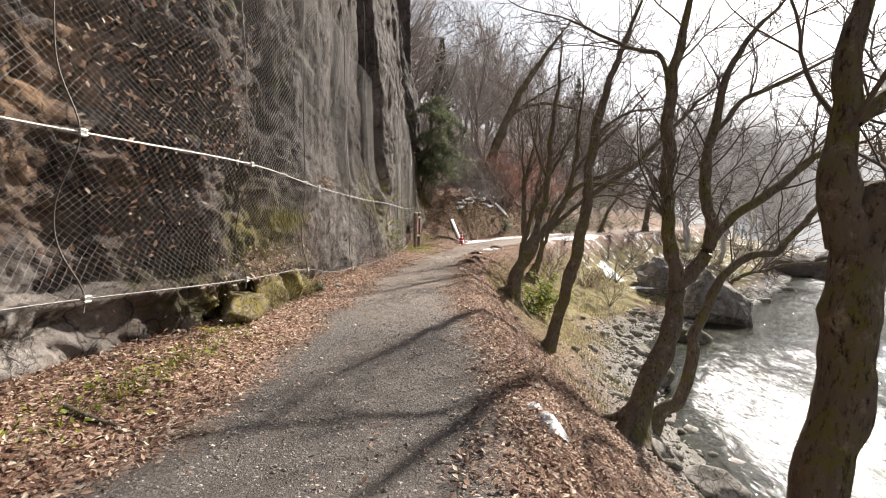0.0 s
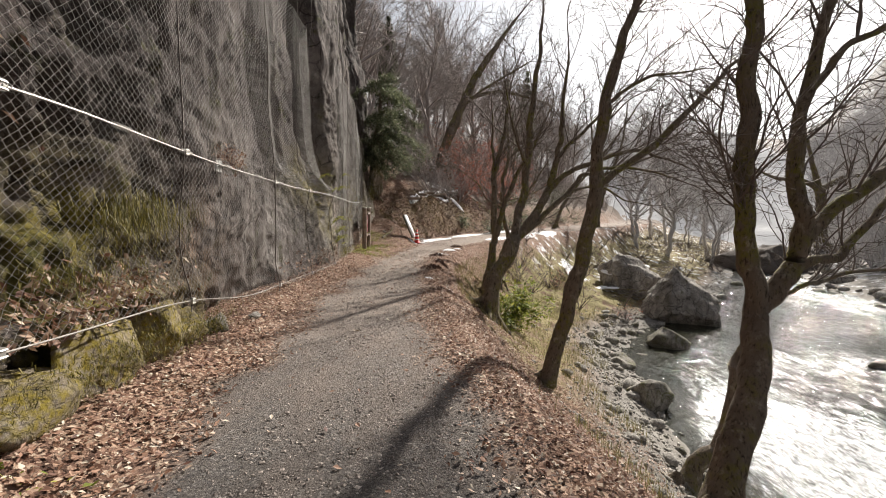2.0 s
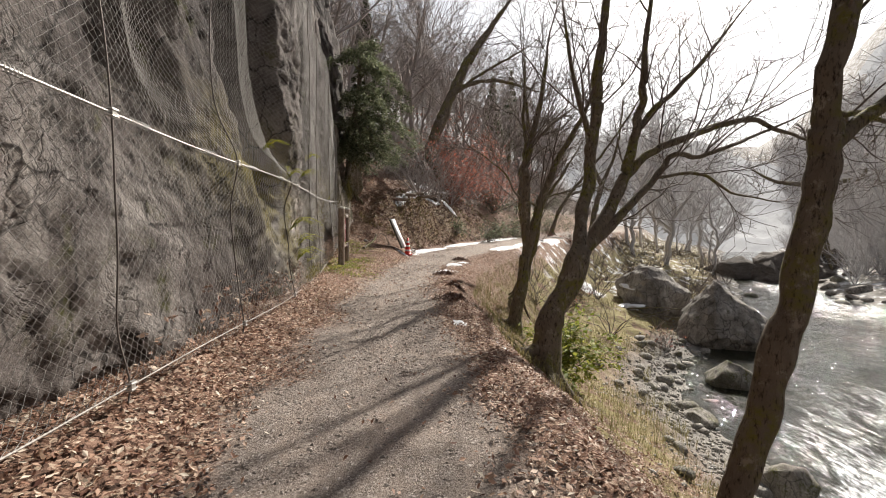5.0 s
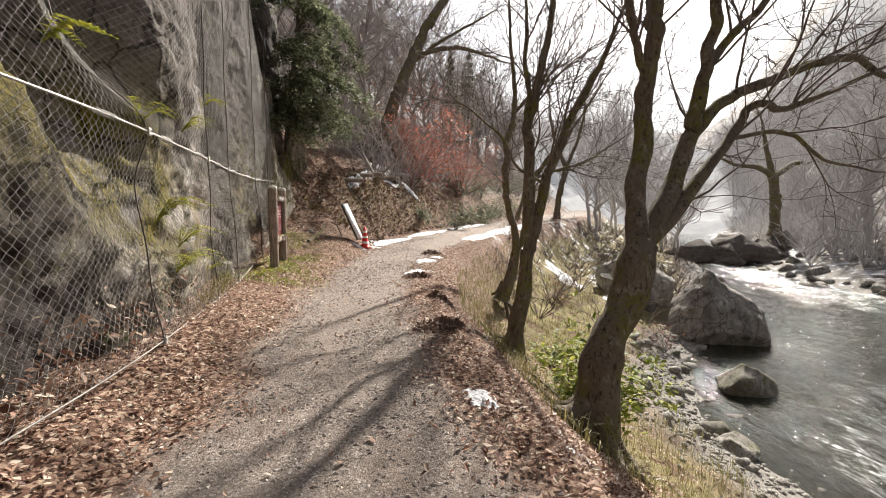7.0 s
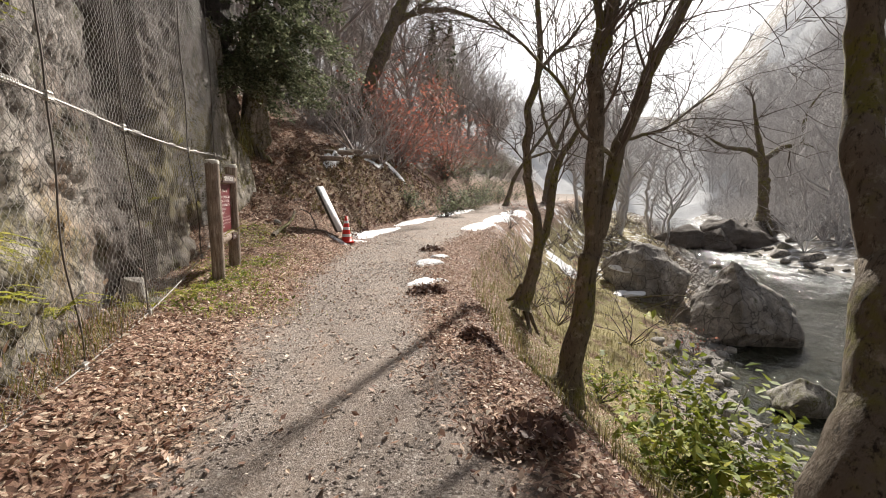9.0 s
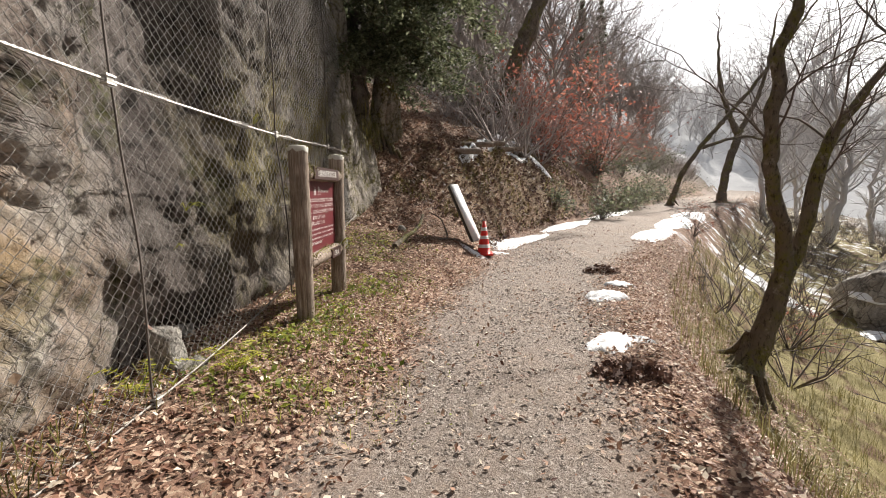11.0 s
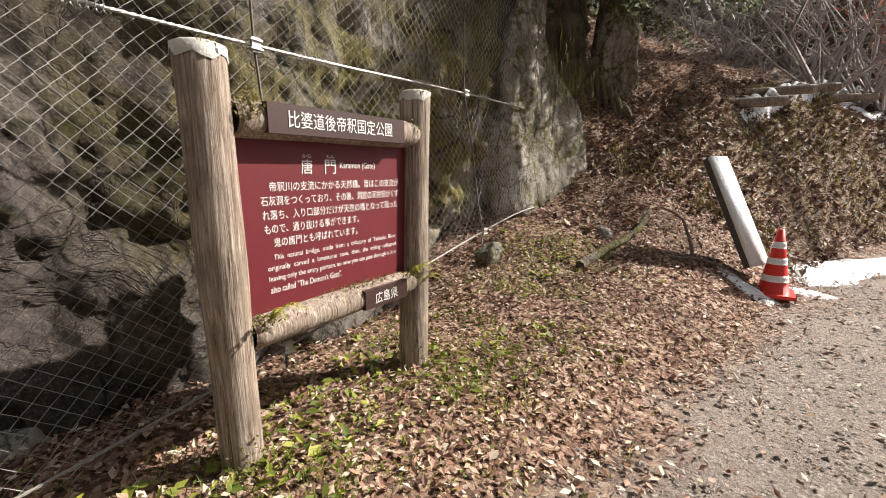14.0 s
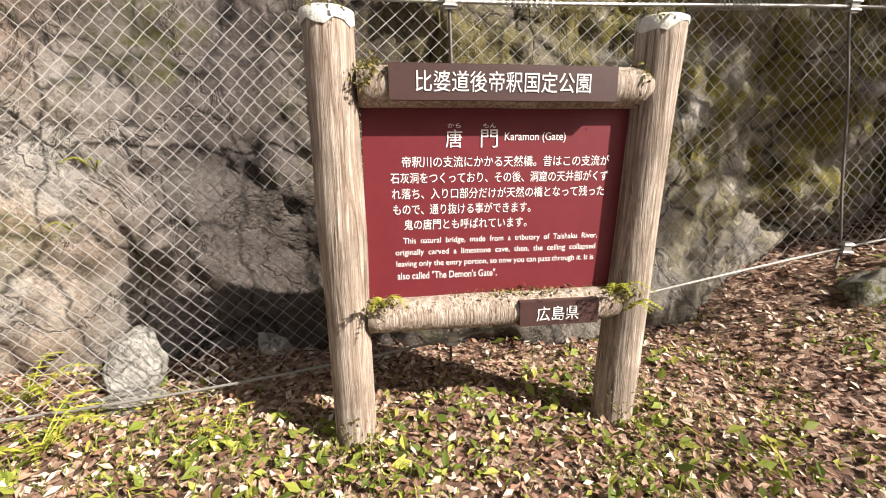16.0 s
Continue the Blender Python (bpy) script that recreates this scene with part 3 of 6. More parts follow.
# dark stained rock; the patch at y 15.9 also paints in shade
cliff_zone("dark_patch", 1.2 * blob(4.7, 2.7, 1.2, 1.4) + blob(8.2, 3.2, 0.7, 2.2) + blob(10.4, 2.8, 0.8, 1.6) + 1.1 * blob(15.9, 1.5, 0.7, 1.6) + 0.8 * blob(6.9, 0.9, 0.5, 0.8))
cliff_zone("rust", 1.6 * blob(1.4, 3.0, 1.0, 1.7) + 0.8 * blob(14.3, 0.9, 0.5, 0.8) + 0.5 * blob(6.3, 0.6, 0.8, 0.8))
cliff_zone("mossy", 0.5 * blob(16.4, 1.2, 0.6, 0.9) + 2.4 * blob(4.5, 0.15, 1.1, 0.4) + 1.3 * blob(4.6, 1.15, 0.7, 0.45) + 1.2 * blob(19.0, 1.5, 1.0, 1.4) + blob(13.6, 0.6, 0.8, 0.5) + 0.9 * blob(11.8, 1.5, 0.8, 0.5) + blob(20.6, 2.0, 0.8, 1.6) + 1.0 * blob(17.6, 1.5, 0.9, 1.0) + 1.0 * blob(12.3, 1.2, 0.7, 0.9) + 0.8 * blob(10.6, 1.9, 0.8, 0.6))

# ---- rockfall net ----
NET_Y = [-6, 1, 3.4, 6.1, 9, 11, 13.4, 14.5, 16.4, 18.3, 19.6]
net_x0 = table(NET_Y, [-0.35, -0.36, -0.02, -0.27, -0.3, -0.16, -0.28, -0.4, -0.4, -0.52, -0.62])
net_bottom = table([-6, 1, 3.3, 5.3, 6.5, 9, 14, 15.5, 17, 18.2, 19.6], [0.8, 0.7, 0.54, 0.46, 0.2, 0.1, 0.0, 0.1, 0.36, 0.61, 0.7])
rope_z = table([-6, 1, 3.4, 6.1, 9, 14.5, 16.4, 18.3, 19.6], [1.84, 1.84, 1.86, 1.76, 1.68, 1.61, 1.59, 1.68, 1.72])


net_xb = table([-6, 1, 3.4, 6.1, 9, 11, 13.4, 14.5, 16.4, 18.2, 19.6], [-0.35, -0.36, -0.12, -0.2, -0.25, -0.12, -0.25, -0.3, -0.34, -0.3, -0.5])


def net_x(y, z):
    pin = np.exp(-(((z - rope_z(y)) / 0.35) ** 2)) + np.exp(-(((z - net_bottom(y)) / 0.25) ** 2))
    slack = 0.5 * cliff_low(y, z) * (1 - smooth(13.8, 15, y)) + 0.03 * vnoise(y * 1.4, z * 1.4, seed=33)
    k = np.clip((z - net_bottom(y)) / (rope_z(y) - net_bottom(y)), 0, 1)
    return net_xb(y) * (1 - k) + net_x0(y) * k + slack * (1 - np.minimum(pin, 1)) - 0.08 * np.maximum(z - 5, 0)


net = thing("rockfall_net", 0, 0, 0, label="galvanised chain-link rockfall net hung on steel ropes over the cliff", category="rockfall net")
geo = Geo()
TOP, CELL_Y, CELL_Z = 5.2, 0.034, 0.064
corner = np.array([-0.5, 0.5])
rise = np.array([0.0, 0.5]) * CELL_Z
for k in range(int(18.9 / CELL_Y)):
    # each wire zigzags upwards and hooks round its neighbours
    y0 = 0.4 + k * CELL_Y
    reps = int(TOP / CELL_Z)
    z = (np.arange(reps)[:, None] * CELL_Z + rise[None]).ravel() - 0.2
    y = y0 + np.tile(corner, reps) * CELL_Y * (1.06 if k % 2 else -1.06)
    hook = np.tile([0.003, -0.003], reps)
    ok = (z > net_bottom(y) - 0.05) & (z < TOP - 1.6 * smooth(15, 19.4, y))
    if ok.sum() < 3:
        continue
    y, z, hook = y[ok], z[ok], hook[ok]
    wob_y = 0.05 * vnoise(y0 * 0.8, z * 0.8, seed=61) + 0.014 * vnoise(y0 * 4, z * 4, seed=62)
    wob_z = 0.04 * vnoise(y * 0.9, z * 0.9, seed=63)
    geo.tube(np.stack([net_x(y, z) + hook, y + wob_y, z + wob_z], -1), 0.0018, 3, False)
part("chain_link_mesh", geo, M_net, net, kind="stuff")


def rope(name, ys, zf, xf, r, material, lift=0.02):
    pts = np.stack([xf(ys) + lift, ys, zf(ys)], -1)
    geo = Geo()
    for a in (0, 2.1, 4.2):
        ph = ys * 70 + a
        geo.tube(pts + np.stack([0.45 * r * np.cos(ph), 0 * ph, 0.45 * r * np.sin(ph)], -1), r * 0.62, 5, False)
    return part(name, geo, material, net)


rope("upper_wire_rope", np.arange(-2, 19.6, 0.03), rope_z, net_x0, 0.0085, M_cable)
rope("lower_wire_rope", np.arange(-2, 19.6, 0.03), net_bottom, net_xb, 0.007, M_dull)
for y0 in (1.58, 3.45, 5.3, 7.9, 9.7, 11.6, 13.3, 14.5, 16.39, 18.26):
    z = np.arange(float(net_bottom(y0)) - 0.1, 7.0 - 2.5 * float(smooth(15, 19.4, y0)), 0.08)
    yy = y0 + 0.04 * vnoise(z * 0.9, y0, seed=12)
    part("vertical_wire_rope", Geo().tube(np.stack([net_x(yy, z) + 0.02, yy, z], -1), 0.006, 5), M_rust, net)
    for zc in (float(rope_z(y0)), float(net_bottom(y0))):
        xc = float(net_x(y0, zc)) + 0.03
        g = Geo()
        for dz in (-0.018, 0.018):
            g.tube([(xc - 0.02, y0 - 0.03, zc + dz), (xc + 0.008, y0 - 0.025, zc + dz), (xc + 0.008, y0 + 0.025, zc + dz), (xc - 0.02, y0 + 0.03, zc + dz)], 0.006, 4)
        g.box((xc - 0.01, y0 - 0.02, zc - 0.03), (xc + 0.006, y0 + 0.02, zc + 0.03))
        part("rope_clamp", g, M_cable, net, "bright steel cross clamp", True)
# lacing coils that tie the mesh to the rope
for y0 in np.arange(1.4, 19.2, 0.95):
    ys = np.arange(y0, y0 + 0.22, 0.0035)
    ph = (ys - y0) / 0.022 * 2 * math.pi
    part("lacing_coil", Geo().tube(np.stack([net_x0(ys) + 0.02 + 0.02 * np.cos(ph), ys, rope_z(ys) + 0.02 * np.sin(ph)], -1), 0.0025, 3, False), M_cable, net)
g = Geo().box((-0.27, 6.05, 1.69), (-0.258, 6.17, 1.81))
g.box((-0.258, 6.10, 1.74), (-0.245, 6.125, 1.765))
part("anchor_plate", g, plain("zinc_plate", (0.6, 0.6, 0.58), (0.72, 0.72, 0.7), 12, 0.5, 0.4, 0.2), net, "square bright zinc anchor plate", True)


# ---- trees ----
def limb_curve(pts, rnd, wob=0.02):
    """Control rows of x, y, z, radius into a wavering tapered limb."""
    p = np.asarray(pts, float)
    length = np.linalg.norm(np.diff(p[:, :3], axis=0), axis=1).sum()
    c = curve(p, max(6, int(length / 0.09)))
    ph = rnd.uniform(0, 20)
    s = np.linspace(0, length, len(c))
    for a in range(3):
        c[:, a] += wob * vnoise(s * 2.3 + ph, a * 7.7, seed=5) * smooth(0, 0.3, s) + 0.4 * wob * vnoise(s * 7 + ph, a * 3.3, seed=8)
    c[:, 3] = np.maximum(c[:, 3], 0.004) * (1 + 0.10 * vnoise(s * 5 + ph, 3.0, seed=14))
    return c


def twig(geo, start, way, length, radius, level, rnd):
    n = max(4, int(length / 0.16))
    p = [start]
    d = way / np.linalg.norm(way)
    for i in range(n):
        d = d + rnd.normal(0, 0.13, 3) + np.array([0, 0, 0.035])
        d /= np.linalg.norm(d)
        p.append(p[-1] + d * length / n)
    p = np.array(p)
    geo.tube(p, np.linspace(max(radius, 0.0042), max(radius * 0.3, 0.0026), len(p)), 4 if radius > 0.012 else 3, False)
    if level > 0:
        for k in range(rnd.integers(4, 8)):
            i = rnd.integers(1, len(p))
            side = np.cross(d, rnd.normal(0, 1, 3))
            side /= np.linalg.norm(side) + 1e-9
            twig(geo, p[i], (p[i] - p[i - 1]) / (length / n) * 0.75 + side * 0.75, length * rnd.uniform(0.3, 0.6), radius * 0.5, level - 1, rnd)


def riverside_tree(base, trunk, limbs, seed, label, twigs=9, rail=None):
    """trunk and limbs: rows of x, y, z, radius in world metres; base: foot on the bank."""
    rnd = np.random.default_rng(seed)
    o = np.array([*base, 0])
    tree = thing("riverside_tree", *base, label=label, category="tree", group="bare riverside trees")
    c = limb_curve(np.asarray(trunk) - o, rnd, 0.025)
    root = c[0, 3]
    c[:, 3] *= 1 + 0.55 * np.exp(-np.linspace(0, 1, len(c)) * 14)
    g = Geo().tube(c[:, :3], c[:, 3], 18)
    w = g.v[0]
    w += 0.10 * root * np.stack([vnoise(w[:, 0] * 9, w[:, 1] * 9, w[:, 2] * 4, k) for k in (1, 2, 3)], -1) + 0.16 * root * np.stack([vnoise(w[:, 0] * 3, w[:, 1] * 3, w[:, 2] * 1.7, k) for k in (4, 5, 6)], -1)
    for a in np.arange(0, 6.28, 1.3) + rnd.uniform(0, 1):
        far = np.array([math.cos(a), math.sin(a), 0]) * root * 2.6
        far[2] = float(ground_z(base[0] + far[0], base[1] + far[1])) - base[2] - 0.03
        g.tube(curve(np.array([[0, 0, 0.28, root * 0.45], [*(far * 0.45 + np.array([0, 0, 0.05])), root * 0.36], [*far, root * 0.12]]), 7)[:, :3], np.linspace(root * 0.5, root * 0.15, 7), 6)
    part("trunk", g, M_bark, tree)
    crown = Geo()
    for pts in limbs:
        c = limb_curve(np.asarray(pts) - o, rnd, 0.035)
        part("limb", Geo().tube(c[:, :3], c[:, 3], 8 if c[0, 3] > 0.05 else 6), M_bark, tree)
        for k in range(twigs + 2):
            i = min(len(c) - 1, int(len(c) * rnd.uniform(0.25, 1.0)))
            j = max(i - 1, 0)
            t = c[i, :3] - c[j, :3] if i > 0 else np.array([0, 0, 1.0])
            t = t / (np.linalg.norm(t) + 1e-9)
            side = np.cross(t, rnd.normal(0, 1, 3))
            side /= np.linalg.norm(side) + 1e-9
            twig(crown, c[i, :3], t * 0.8 + side * rnd.uniform(0.4, 0.9) + np.array([0, 0, 0.15]), rnd.uniform(0.7, 2.1), min(c[i, 3] * 0.45, 0.018), 2, rnd)
        twig(crown, c[-1, :3], c[-1, :3] - c[-3, :3], 1.8, c[-1, 3] * 0.9, 2, rnd)
    part("crown", crown, M_twig, tree, "fine bare twigs", kind="stuff")
    return tree


riverside_tree((4.9, 1.7, -1.75), [(4.9, 1.7, -1.9, 0.19), (4.9, 1.7, -0.53, 0.165), (4.93, 1.7, 0.1, 0.155), (4.98, 1.7, 0.56, 0.15), (4.98, 1.7, 1.0, 0.15), (5.03, 1.7, 1.38, 0.14), (5.08, 1.7, 1.55, 0.12)],
    [[(4.94, 1.7, 1.2, 0.14), (4.84, 1.7, 1.5, 0.11), (4.83, 1.7, 1.72, 0.09), (4.87, 1.7, 2.0, 0.08), (4.83, 1.7, 2.35, 0.065), (4.88, 1.7, 2.7, 0.055), (5.0, 1.75, 3.6, 0.03)],
     [(4.86, 1.7, 1.95, 0.07), (5.0, 1.7, 2.05, 0.06), (5.3, 1.75, 2.2, 0.05), (5.9, 1.9, 2.5, 0.03)],
     [(5.05, 1.7, 1.4, 0.09), (5.4, 1.8, 1.7, 0.06), (5.9, 2.0, 1.9, 0.03)]], 1, "thick dark forked trunk leaning over the river", 4)
riverside_tree((4.86, 5.1, -1.75), [(4.84, 5.05, -1.95, 0.19), (5.12, 5.3, -1.2, 0.15), (5.54, 5.6, -0.45, 0.145), (5.78, 5.86, 0.25, 0.14)],
    [[(5.72, 5.86, 0.2, 0.12), (5.62, 5.9, 0.89, 0.11), (5.54, 5.9, 1.64, 0.1), (5.48, 5.9, 2.38, 0.095), (5.48, 5.9, 3.24, 0.085), (5.57, 5.9, 4.08, 0.065), (5.75, 5.9, 5.2, 0.03)],
     [(5.47, 5.9, 3.4, 0.04), (5.2, 5.9, 3.88, 0.035), (4.69, 5.9, 4.06, 0.03), (3.88, 5.9, 4.45, 0.015)],
     [(5.74, 5.86, 0.28, 0.13), (6.1, 5.88, 0.7, 0.11), (6.2, 5.9, 1.1, 0.1), (6.09, 5.9, 1.8, 0.085), (6.18, 5.9, 2.82, 0.065), (6.46, 5.9, 3.95, 0.045), (7.03, 5.9, 4.6, 0.02)],
     [(6.2, 5.9, 1.0, 0.08), (6.7, 5.9, 1.52, 0.075), (7.36, 5.9, 2.04, 0.06), (7.75, 5.9, 2.37, 0.05), (8.4, 5.9, 2.6, 0.02)],
     [(6.17, 5.9, 2.7, 0.045), (6.58, 5.9, 3.17, 0.04), (7.24, 5.9, 3.52, 0.03), (8.15, 5.9, 4.04, 0.012)],
     [(5.6, 5.9, 1.25, 0.04), (5.42, 5.85, 1.45, 0.025)]], 2, "twisted bare tree forked above the water's edge", 7)
riverside_tree((5.95, 7.4, -2.95), [(5.95, 7.4, -3.1, 0.15), (6.34, 7.5, -2.52, 0.13), (6.66, 7.5, -2.26, 0.13), (6.86, 7.5, -1.42, 0.11), (6.79, 7.5, -0.95, 0.1)],
    [[(6.79, 7.5, -1.0, 0.1), (7.2, 7.45, 0.09, 0.085), (7.73, 7.4, 0.66, 0.075), (8.23, 7.4, 0.8, 0.065), (8.86, 7.4, 1.59, 0.05), (9.6, 7.4, 2.5, 0.02)],
     [(7.4, 7.4, 0.15, 0.04), (7.66, 7.4, 0.29, 0.035), (8.35, 7.4, 0.49, 0.03), (9.8, 7.4, 0.62, 0.012)]], 3, "kinked mossy stem leaning out from a shore rock", 5)
riverside_tree((4.17, 8.6, -1.75), [(4.15, 8.6, -1.95, 0.14), (4.4, 8.6, -0.9, 0.125), (4.66, 8.6, 0.2, 0.12), (4.85, 8.6, 1.2, 0.115), (4.94, 8.6, 2.0, 0.11)],
    [[(4.94, 8.6, 1.9, 0.11), (4.98, 8.6, 2.87, 0.1), (5.22, 8.6, 4.05, 0.08), (5.5, 8.6, 5.0, 0.06), (5.9, 8.6, 6.0, 0.03)],
     [(4.92, 8.6, 1.75, 0.06), (5.5, 8.6, 2.2, 0.06), (6.08, 8.6, 2.7, 0.055), (6.84, 8.6, 3.47, 0.045), (7.2, 8.6, 3.9, 0.035), (7.9, 8.6, 4.5, 0.015)],
     [(4.95, 8.6, 2.1, 0.03), (5.6, 8.8, 2.15, 0.025), (6.5, 9.0, 2.05, 0.015)],
     [(5.05, 8.6, 3.2, 0.035), (5.7, 8.5, 3.6, 0.025), (6.6, 8.4, 3.75, 0.012)]], 4, "slender dark leaning tree on the leafy bank", 8)
riverside_tree((3.55, 11.5, -1.0), [(3.53, 11.55, -1.28, 0.23), (3.64, 11.56, -0.42, 0.19), (3.99, 11.68, 0.14, 0.18), (4.28, 11.88, 0.75, 0.16)],
    [[(4.20, 11.81, 0.56, 0.11), (4.53, 12.31, 1.87, 0.105), (4.62, 12.35, 2.80, 0.095), (4.67, 12.35, 3.57, 0.085), (4.82, 12.35, 5.29, 0.05), (4.89, 12.35, 6.64, 0.02)],
     [(4.60, 12.35, 2.58, 0.05), (4.41, 12.30, 2.96, 0.045), (4.24, 12.25, 3.39, 0.04), (3.93, 12.15, 4.59, 0.015)],
     [(4.24, 11.82, 0.61, 0.11), (4.51, 11.97, 0.94, 0.11), (5.17, 12.32, 1.89, 0.1), (5.43, 12.35, 2.93, 0.075), (5.46, 12.35, 3.57, 0.06), (5.56, 12.35, 5.41, 0.025)],
     [(5.41, 12.35, 2.77, 0.055), (5.68, 12.35, 3.14, 0.05), (6.25, 12.35, 3.63, 0.04), (7.10, 12.35, 4.67, 0.015)],
     [(5.21, 12.33, 1.96, 0.075), (5.63, 12.35, 2.34, 0.07), (6.09, 12.35, 2.59, 0.06), (7.25, 12.35, 2.98, 0.05), (8.09, 12.35, 2.87, 0.035), (8.95, 12.35, 2.58, 0.015)],
     [(4.29, 11.84, 0.67, 0.085), (4.57, 11.95, 0.91, 0.085), (5.72, 12.32, 1.91, 0.06), (6.04, 12.35, 2.33, 0.05), (6.61, 12.35, 2.36, 0.04), (7.29, 12.35, 2.61, 0.03), (8.33, 12.35, 3.08, 0.015)],
     [(5.79, 12.33, 1.96, 0.03), (6.60, 12.34, 2.03, 0.028), (7.25, 12.28, 1.71, 0.02), (7.95, 12.14, 1.59, 0.01)]], 5, "stout multi-stemmed tree with spreading mossy limbs", 6)
riverside_tree((3.93, 14.5, -1.25), [(3.9, 14.5, -1.45, 0.15), (4.05, 14.5, -0.4, 0.125), (4.16, 14.5, 0.42, 0.115)],
    [[(4.15, 14.5, 0.3, 0.095), (4.15, 14.5, 1.68, 0.09), (4.12, 14.5, 2.56, 0.08), (4.27, 14.5, 3.2, 0.065), (4.5, 14.5, 4.8, 0.03)],
     [(4.13, 14.5, 2.2, 0.05), (4.05, 14.5, 3.1, 0.04), (4.0, 14.5, 4.4, 0.02)],
     [(4.16, 14.5, 0.35, 0.09), (4.3, 14.5, 0.87, 0.09), (4.47, 14.5, 1.63, 0.08), (4.77, 14.5, 2.44, 0.07), (5.23, 14.5, 3.3, 0.05), (5.8, 14.5, 4.6, 0.02)],
     [(4.42, 14.5, 1.5, 0.025), (3.95, 14.4, 1.75, 0.022), (3.46, 14.35, 2.28, 0.018), (2.76, 14.3, 2.8, 0.01)],
     [(4.5, 14.5, 1.7, 0.025), (5.2, 14.7, 1.9, 0.02), (6.2, 15.0, 2.4, 0.01)]], 6, "dark two-stemmed tree on the grassy bank", 8)
riverside_tree((5.0, 17.95, -1.0), [(4.95, 17.95, -1.2, 0.15), (5.2, 17.95, -0.5, 0.13), (5.34, 17.95, 0.12, 0.12)],
    [[(5.34, 17.95, 0.05, 0.1), (5.12, 17.95, 1.0, 0.085), (5.03, 17.95, 1.7, 0.08), (5.0, 17.95, 2.6, 0.07), (5.2, 17.95, 3.44, 0.06), (5.1, 17.95, 4.62, 0.045), (5.0, 17.95, 6.2, 0.02)],
     [(5.2, 17.95, 3.4, 0.045), (5.7, 17.95, 3.9, 0.035), (6.3, 17.95, 4.6, 0.015)],
     [(5.34, 17.95, 0.1, 0.085), (5.52, 17.95, 0.4, 0.08), (5.64, 17.95, 1.57, 0.07), (6.05, 17.95, 2.23, 0.05), (6.8, 18.0, 3.4, 0.02)]], 7, "gnarled small tree with ivy-clad stems", 7)


# ---- signboard ----


def timber_material():
    n = Nodes("weathered_log")
    grain = n.noise(9, 10, 0.72, (4, 4, 0.22), 2.0)
    col = n.ramp(grain, [(0.3, (0.05, 0.034, 0.025)), (0.44, (0.20, 0.145, 0.11)), (0.56, (0.33, 0.27, 0.22)), (0.76, (0.60, 0.54, 0.48))])
    crack = n.step(n.noise(16, 6, 0.7, (5, 5, 0.12), 1.0), 0.58, 0.63)
    col = n.mix(n.math("MULTIPLY", crack, 0.85), col, (0.05, 0.035, 0.025))
    dark_patch = n.step(n.noise(4.5, 6, 0.65), 0.46, 0.64)
    col = n.mix(n.math("MULTIPLY", dark_patch, 0.55), col, (0.11, 0.085, 0.065))
    n.bump(n.mix(0.5, grain, n.noise(40, 4, 0.6, (3, 3, 0.2))), 0.7, 0.012)
    return n.done(col, 0.85, 0, 0.25)


M_post = timber_material()
M_panel = plain("maroon_painted_board", (0.125, 0.013, 0.019), (0.15, 0.018, 0.024), 3, 0.45, bump=0.05, dist=0.002)
M_plate = plain("dark_brown_plate", (0.045, 0.02, 0.018), (0.065, 0.03, 0.026), 8, 0.5, bump=0.1, dist=0.002)
M_white = plain("white_lettering", (0.78, 0.76, 0.72), (0.85, 0.83, 0.8), 30, 0.5, bump=0.0)
sign = thing("information_sign", -0.035, 16, 0, label="maroon information board between weathered log posts beside the path", category="signboard")


def log(p, q, r, seed, rings=26, sides=20):
    """A debarked log with a slightly uneven round and bevelled ends."""
    p, q = np.asarray(p, float), np.asarray(q, float)
    t = np.linspace(0, 1, rings)
    t = np.r_[0, 0.004, t[1:-1], 0.996, 1]
    pts = p + (q - p) * t[:, None]
    rad = r * (1 + 0.05 * vnoise(t * 5, seed, seed=seed)) * np.where((t < 0.002) | (t > 0.998), 0.9, 1)
    return Geo().tube(pts, rad, sides)


for foot_y, y, z0, z1 in ((-0.01, -0.03, -0.25, 1.45), (0.985, 1.04, -0.15, 1.46)):
    post = part("post", log((0, foot_y, z0), (0.0, y, z1), 0.077, int(y * 10) + 3), M_post, sign, "weathered grey timber post")
    g = Geo()
    aa = np.linspace(0, 2 * math.pi, 19)[:-1]
    for rr, zz in ((0.0805, -0.03), (0.0805, 0.0), (0.064, 0.008)):
        g.v.append(np.stack([rr * np.cos(aa), y + rr * np.sin(aa), z1 + zz - 0.02 * (zz < 0) * (vnoise(aa * 2, y, seed=2)) + 0 * aa], -1))
    g.v.append(np.array([[0, y, z1 + 0.016]]))
    i = np.arange(18)
    k = (i + 1) % 18
    for b in (0, 18):
        g.f.append(np.stack([b + i, b + k, b + 18 + k, b + 18 + i], -1))
    g.f.append(np.stack([36 + i, 36 + k, np.full(18, 54)], -1))
    g.n = 55
    part("post_cap", g, plain("flaking_white_cap", (0.35, 0.32, 0.25), (0.86, 0.85, 0.82), 30, 0.8, bump=0.5), post, "flaking white painted cap with moss")
part("top_rail", log((0.0, 0.05, 1.245), (0.0, 1.0, 1.25), 0.064, 21), M_post, sign, "pale weathered cross log")
part("bottom_rail", log((0.0, 0.05, 0.487), (0.0, 1.0, 0.495), 0.062, 33), M_post, sign, "pale lichen-stained cross log")
board = part("board", Geo().box((-0.03, 0.056, 0.54), (-0.008, 0.976, 1.19)), M_panel, sign, "maroon board with white text", True)
